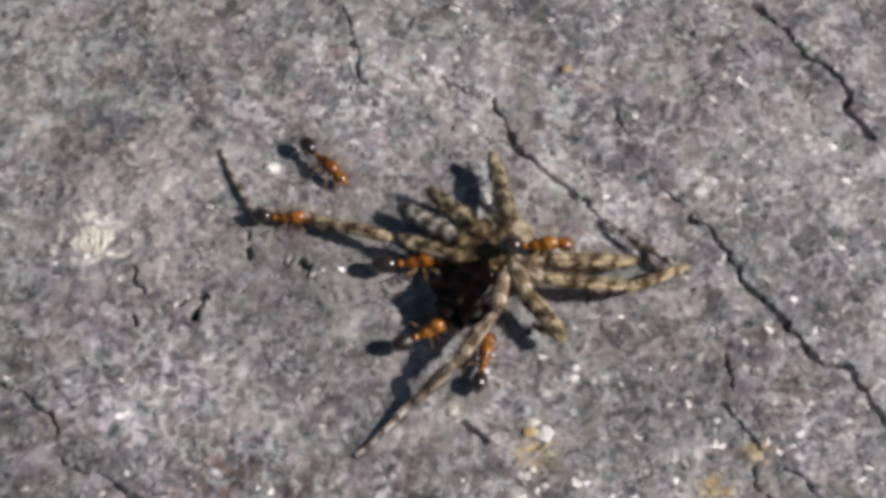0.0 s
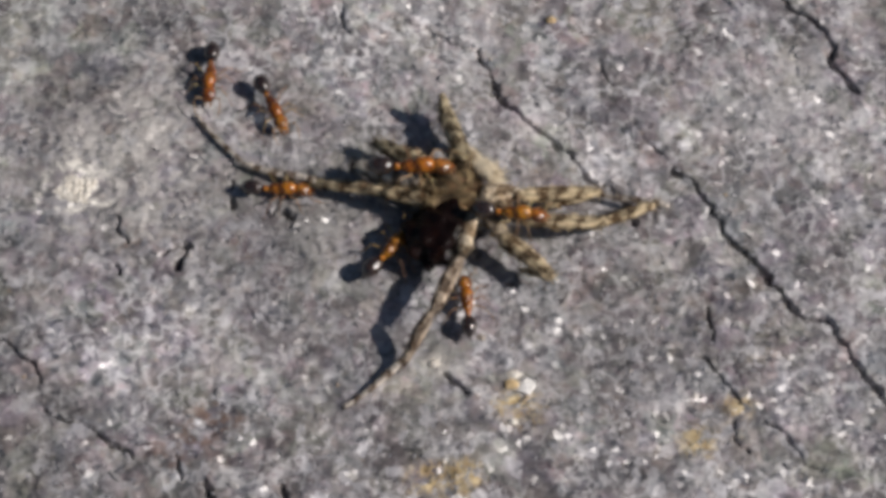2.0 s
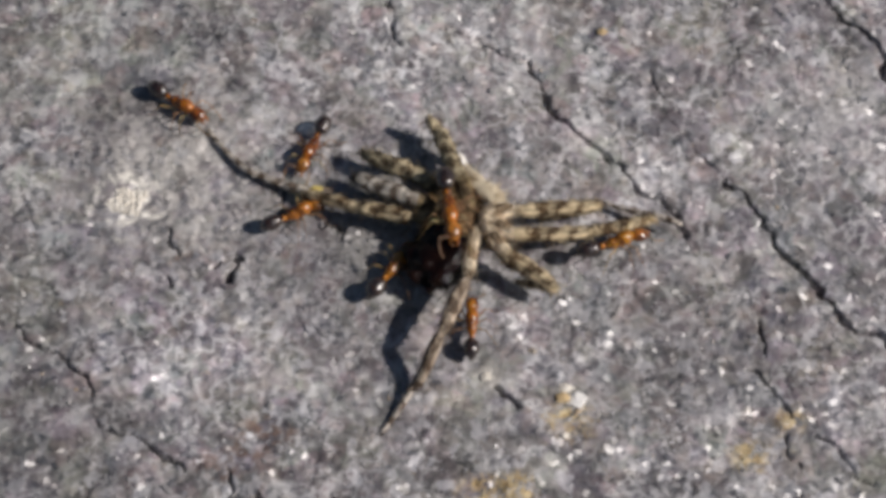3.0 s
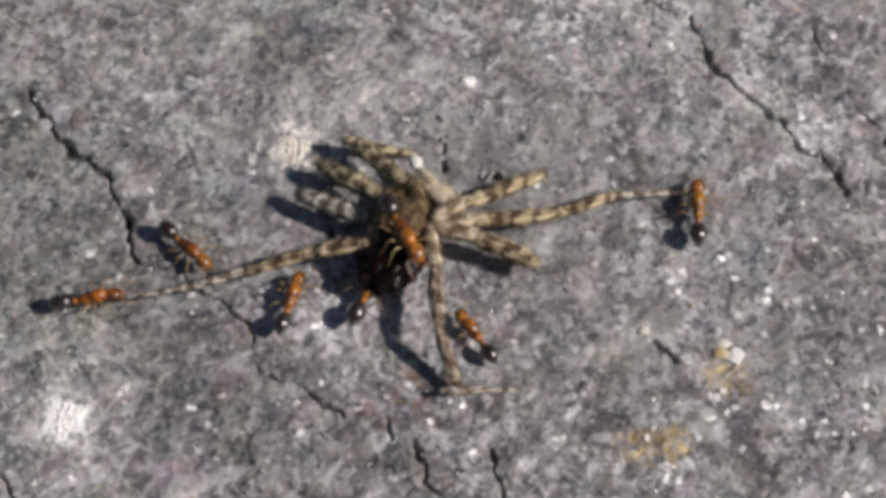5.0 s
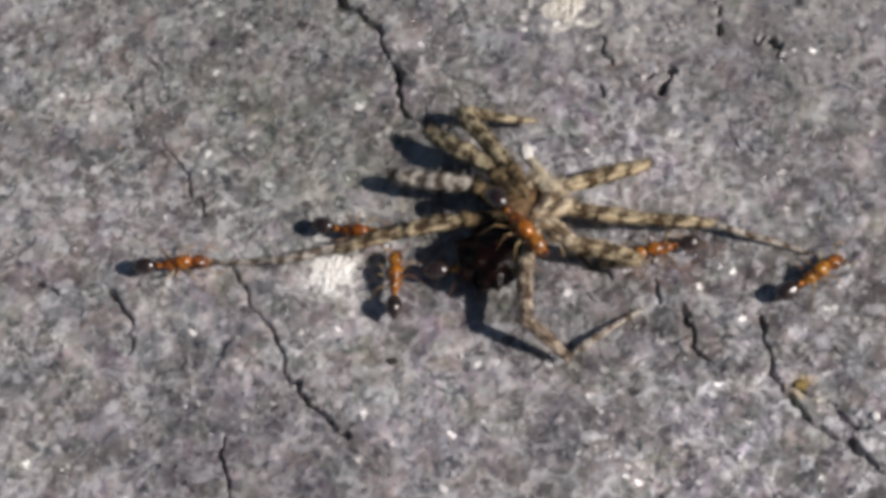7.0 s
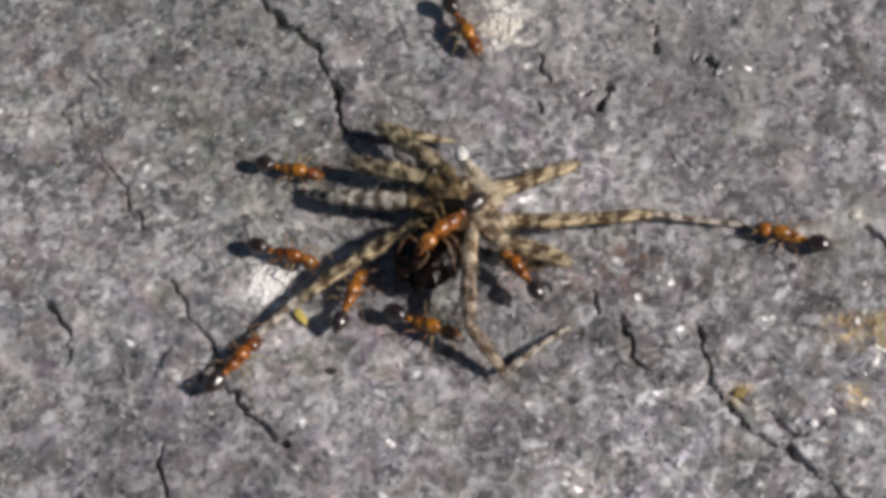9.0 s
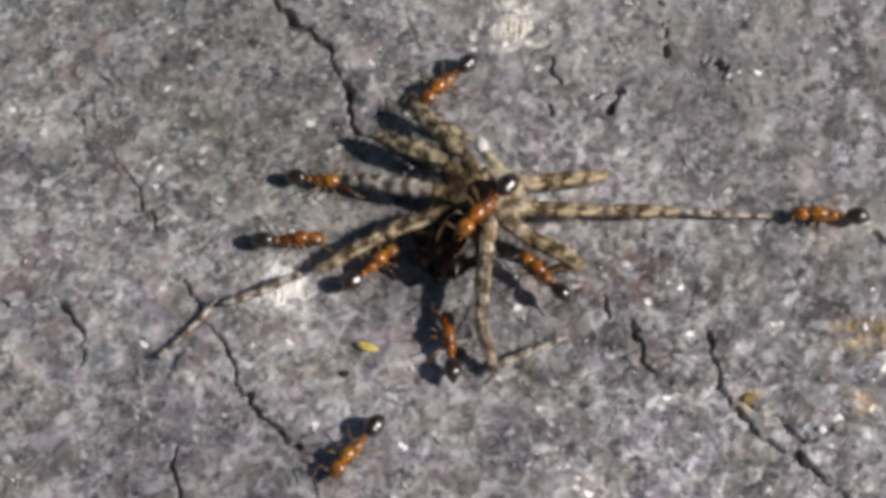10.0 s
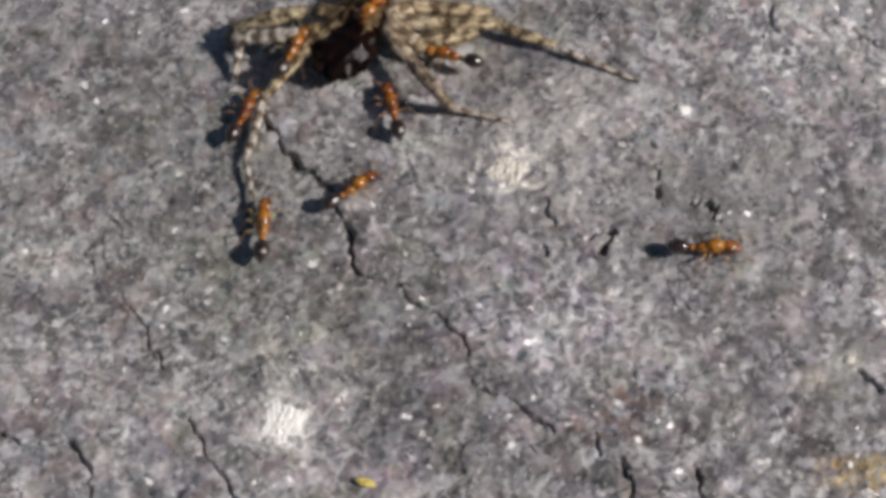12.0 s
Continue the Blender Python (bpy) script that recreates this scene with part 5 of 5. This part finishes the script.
    ANT_5 = [
        (0, 6.1, 3.5, 3.2, 1),
        (0.5, 6.3, 3.6, 3.2, 10),
        (1, 5.5, 2.3, 3.1, -6),
        (1.5, 5.8, 1.6, 3.0, -20),
        (2, 5.2, 2.0, 3.0, -7),
        (2.5, 10.9, 2.0, 1.5, 6),
        (4.3, 4.9, 2.1, 0.0, 49),
        (4.5, 4.8, 3.1, 0.0, 52),
        (5, 2.7, 1.4, 0.0, 90),
        (5.5, -1.3, -3.6, 0.0, 120),
        (6, -7.5, -10.9, 0.0, 73),
        (6.5, -11.2, -15.5, 0.0, 75),
        (7, -10.4, -18.5, 0.0, 39),
        (7.6, -6.5, -15.2, 0.0, 79),
        (8.2, -7.0, -13.9, 0.0, 133),
        (9, -7.9, -13.6, 0.0, 166),
        (9.5, -9.5, -10.5, 0.0, 170),
        (10, -5.6, -10.9, 0.0, 180),
        (10.5, -9.1, -10.3, 0.0, 179),
        (11, -11.4, -7.0, 0.0, 148),
        (11.5, -17.4, -1.0, 0.0, 123),
        (11.7, -14.5, 0.9, 0.0, 90),
        (11.85, -15.1, -0.1, 0.0, 41),
        (12, -14.8, -0.6, 0.0, 4),
    ]
    ANT_6 = [
        (0, -4.6, 3.8, 0.0, 7),
        (0.5, -3.9, 2.4, 0.0, -0),
        (1, -4.1, 3.0, 0.0, 17),
        (1.5, -5.6, 4.3, 0.6, 49),
        (2, -3.4, 6.6, 3.2, 0),
        (2.5, -2.5, 5.0, 3.2, -60),
        (4.3, -17.0, 1.0, 3.2, -96),
        (4.5, -17.3, 0.4, 3.2, -92),
        (5, -22.7, -4.1, 3.3, -61),
        (5.5, -27.3, -8.3, 3.3, -65),
        (6, -34.2, -13.2, 3.3, -49),
        (6.5, -37.9, -18.2, 3.3, -40),
        (7, -35.0, -17.4, 3.3, -47),
        (7.6, -34.2, -15.8, 3.3, -26),
        (8.1, -35.4, -14.5, 3.3, 34),
        (8.5, -37.8, -15.6, 3.3, -170),
        (9, -36.3, -16.6, 3.3, -133),
        (9.5, -36.5, -15.6, 3.4, -130),
        (10, -34.5, -14.6, 3.4, -127),
        (10.5, -35.1, -11.4, 3.4, -134),
        (11, -31.5, 1.6, 3.4, -133),
        (11.5, -35.5, 10.2, 3.4, -125),
        (12, -47.2, 22.8, 3.4, -126),
    ]
    ANT_8 = [
        (0, -40.1, 56.0, 0.0, -24),
        (1.5, -22.8, 32.2, 0.0, -60),
        (2, -22.4, 18.4, 0.0, -92),
        (2.5, -26.6, 16.8, 0.0, -32),
        (4.3, -40.6, 14.3, 0.0, -50),
        (4.5, -45.2, 7.0, 0.0, -20),
        (5, -49.9, -9.1, 0.0, 12),
        (5.5, -56.4, -10.8, 0.0, 5),
        (6, -62.4, -14.5, 0.0, 1),
        (6.5, -66.7, -15.8, 0.0, -8),
        (7, -64.4, -21.1, 0.0, 9),
        (8.8, -54.2, -26.9, 0.0, 62),
        (9, -52.8, -28.4, 0.0, 54),
        (9.5, -52.5, -27.8, 0.0, 47),
        (9.7, -41.5, -26.9, 0.0, 27),
        (9.85, -37.9, -25.6, 0.0, 48),
        (10, -36.4, -25.1, 0.0, 101),
        (10.5, -37.0, -21.1, 0.0, 95),
        (11, -33.6, -8.4, 0.0, 79),
        (11.5, -37.5, -2.3, 0.0, 123),
        (12, -45.5, 13.0, 0.0, 109),
    ]
    ANT_9 = [
        (0, -67.1, 26.8, 0.0, -7),
        (7, -93.8, -5.1, 0.0, -2),
        (8.8, -51.0, -9.7, 0.0, 3),
        (9, -50.5, -9.7, 0.0, -10),
        (9.5, -50.3, -10.4, 0.0, -8),
        (10, -48.6, -10.5, 0.0, -4),
        (10.5, -48.8, -9.0, 0.0, 7),
        (11, -44.1, 7.8, 0.0, 9),
        (11.5, -52.4, 6.1, 0.0, 17),
        (11.65, -50.5, 6.7, 0.0, 24),
        (11.8, -49.3, 6.5, 0.0, 31),
        (11.9, -49.6, 2.5, 0.0, -11),
        (12, -47.8, 3.8, 0.0, 42),
    ]
    ANT_10 = [
        (0, -60.7, 62.3, 0.0, -8),
        (7, -76.9, 19.7, 0.0, -16),
        (8.8, -54.8, 5.9, 0.0, -26),
        (9.1, -31.8, 5.8, 0.0, -82),
        (9.5, -38.5, 1.0, 0.0, -123),
        (10, -39.4, -0.0, 0.0, -131),
        (10.5, -36.1, 4.9, 0.0, -108),
        (11, -31.7, 14.6, 0.0, -108),
        (11.5, -37.1, 23.8, 0.0, -111),
        (12, -49.0, 37.7, 0.0, -102),
    ]
    walk(spider, [(t, pose(x * MM, y * MM, 0)) for t, x, y in BODY])
    spider_leg(spider, BODY, LEG_A, (-2.0, -0.6), 1, None, 1.08)
    spider_leg(spider, BODY, LEG_B, (-2.0, 0.4), 11, BANDED)
    spider_leg(spider, BODY, LEG_C, (-1.8, 1.3), 21, RINGED_PALE)
    spider_leg(spider, BODY, LEG_D, (-0.9, 2.0), 31, RINGED_PALE)
    spider_leg(spider, BODY, LEG_E, (1.9, 1.2), 41, None, 0.85)
    spider_leg(spider, BODY, LEG_F, (2.0, 0.2), 51)
    spider_leg(spider, BODY, LEG_G, (1.9, -0.8), 61, None, 0.95)
    spider_leg(spider, BODY, LEG_H, (0.9, -1.6), 71, BEIGE_LEG, 1.0)
    clinging = [(r[0], pose(r[3][0] * MM, (r[3][1] + 0.75) * MM, 0.35 * MM, 4, 6, 20)) for r in LEG_A if r[0] < 8.8]
    walk(flake, clinging + [(t, pose(x * MM, y * MM, 0.25 * MM, 4, 6, turn)) for t, x, y, turn in FLAKE])
    for n, (ant, rows) in enumerate(zip(ants, (ANT_1, ANT_2, ANT_3, ANT_4, ANT_5, ANT_6, ANT_8, ANT_9, ANT_10))):
        ant.scale = (BULK[n],) * 3
        ant_walks(ant, rows, 0.7 * n)


motions()
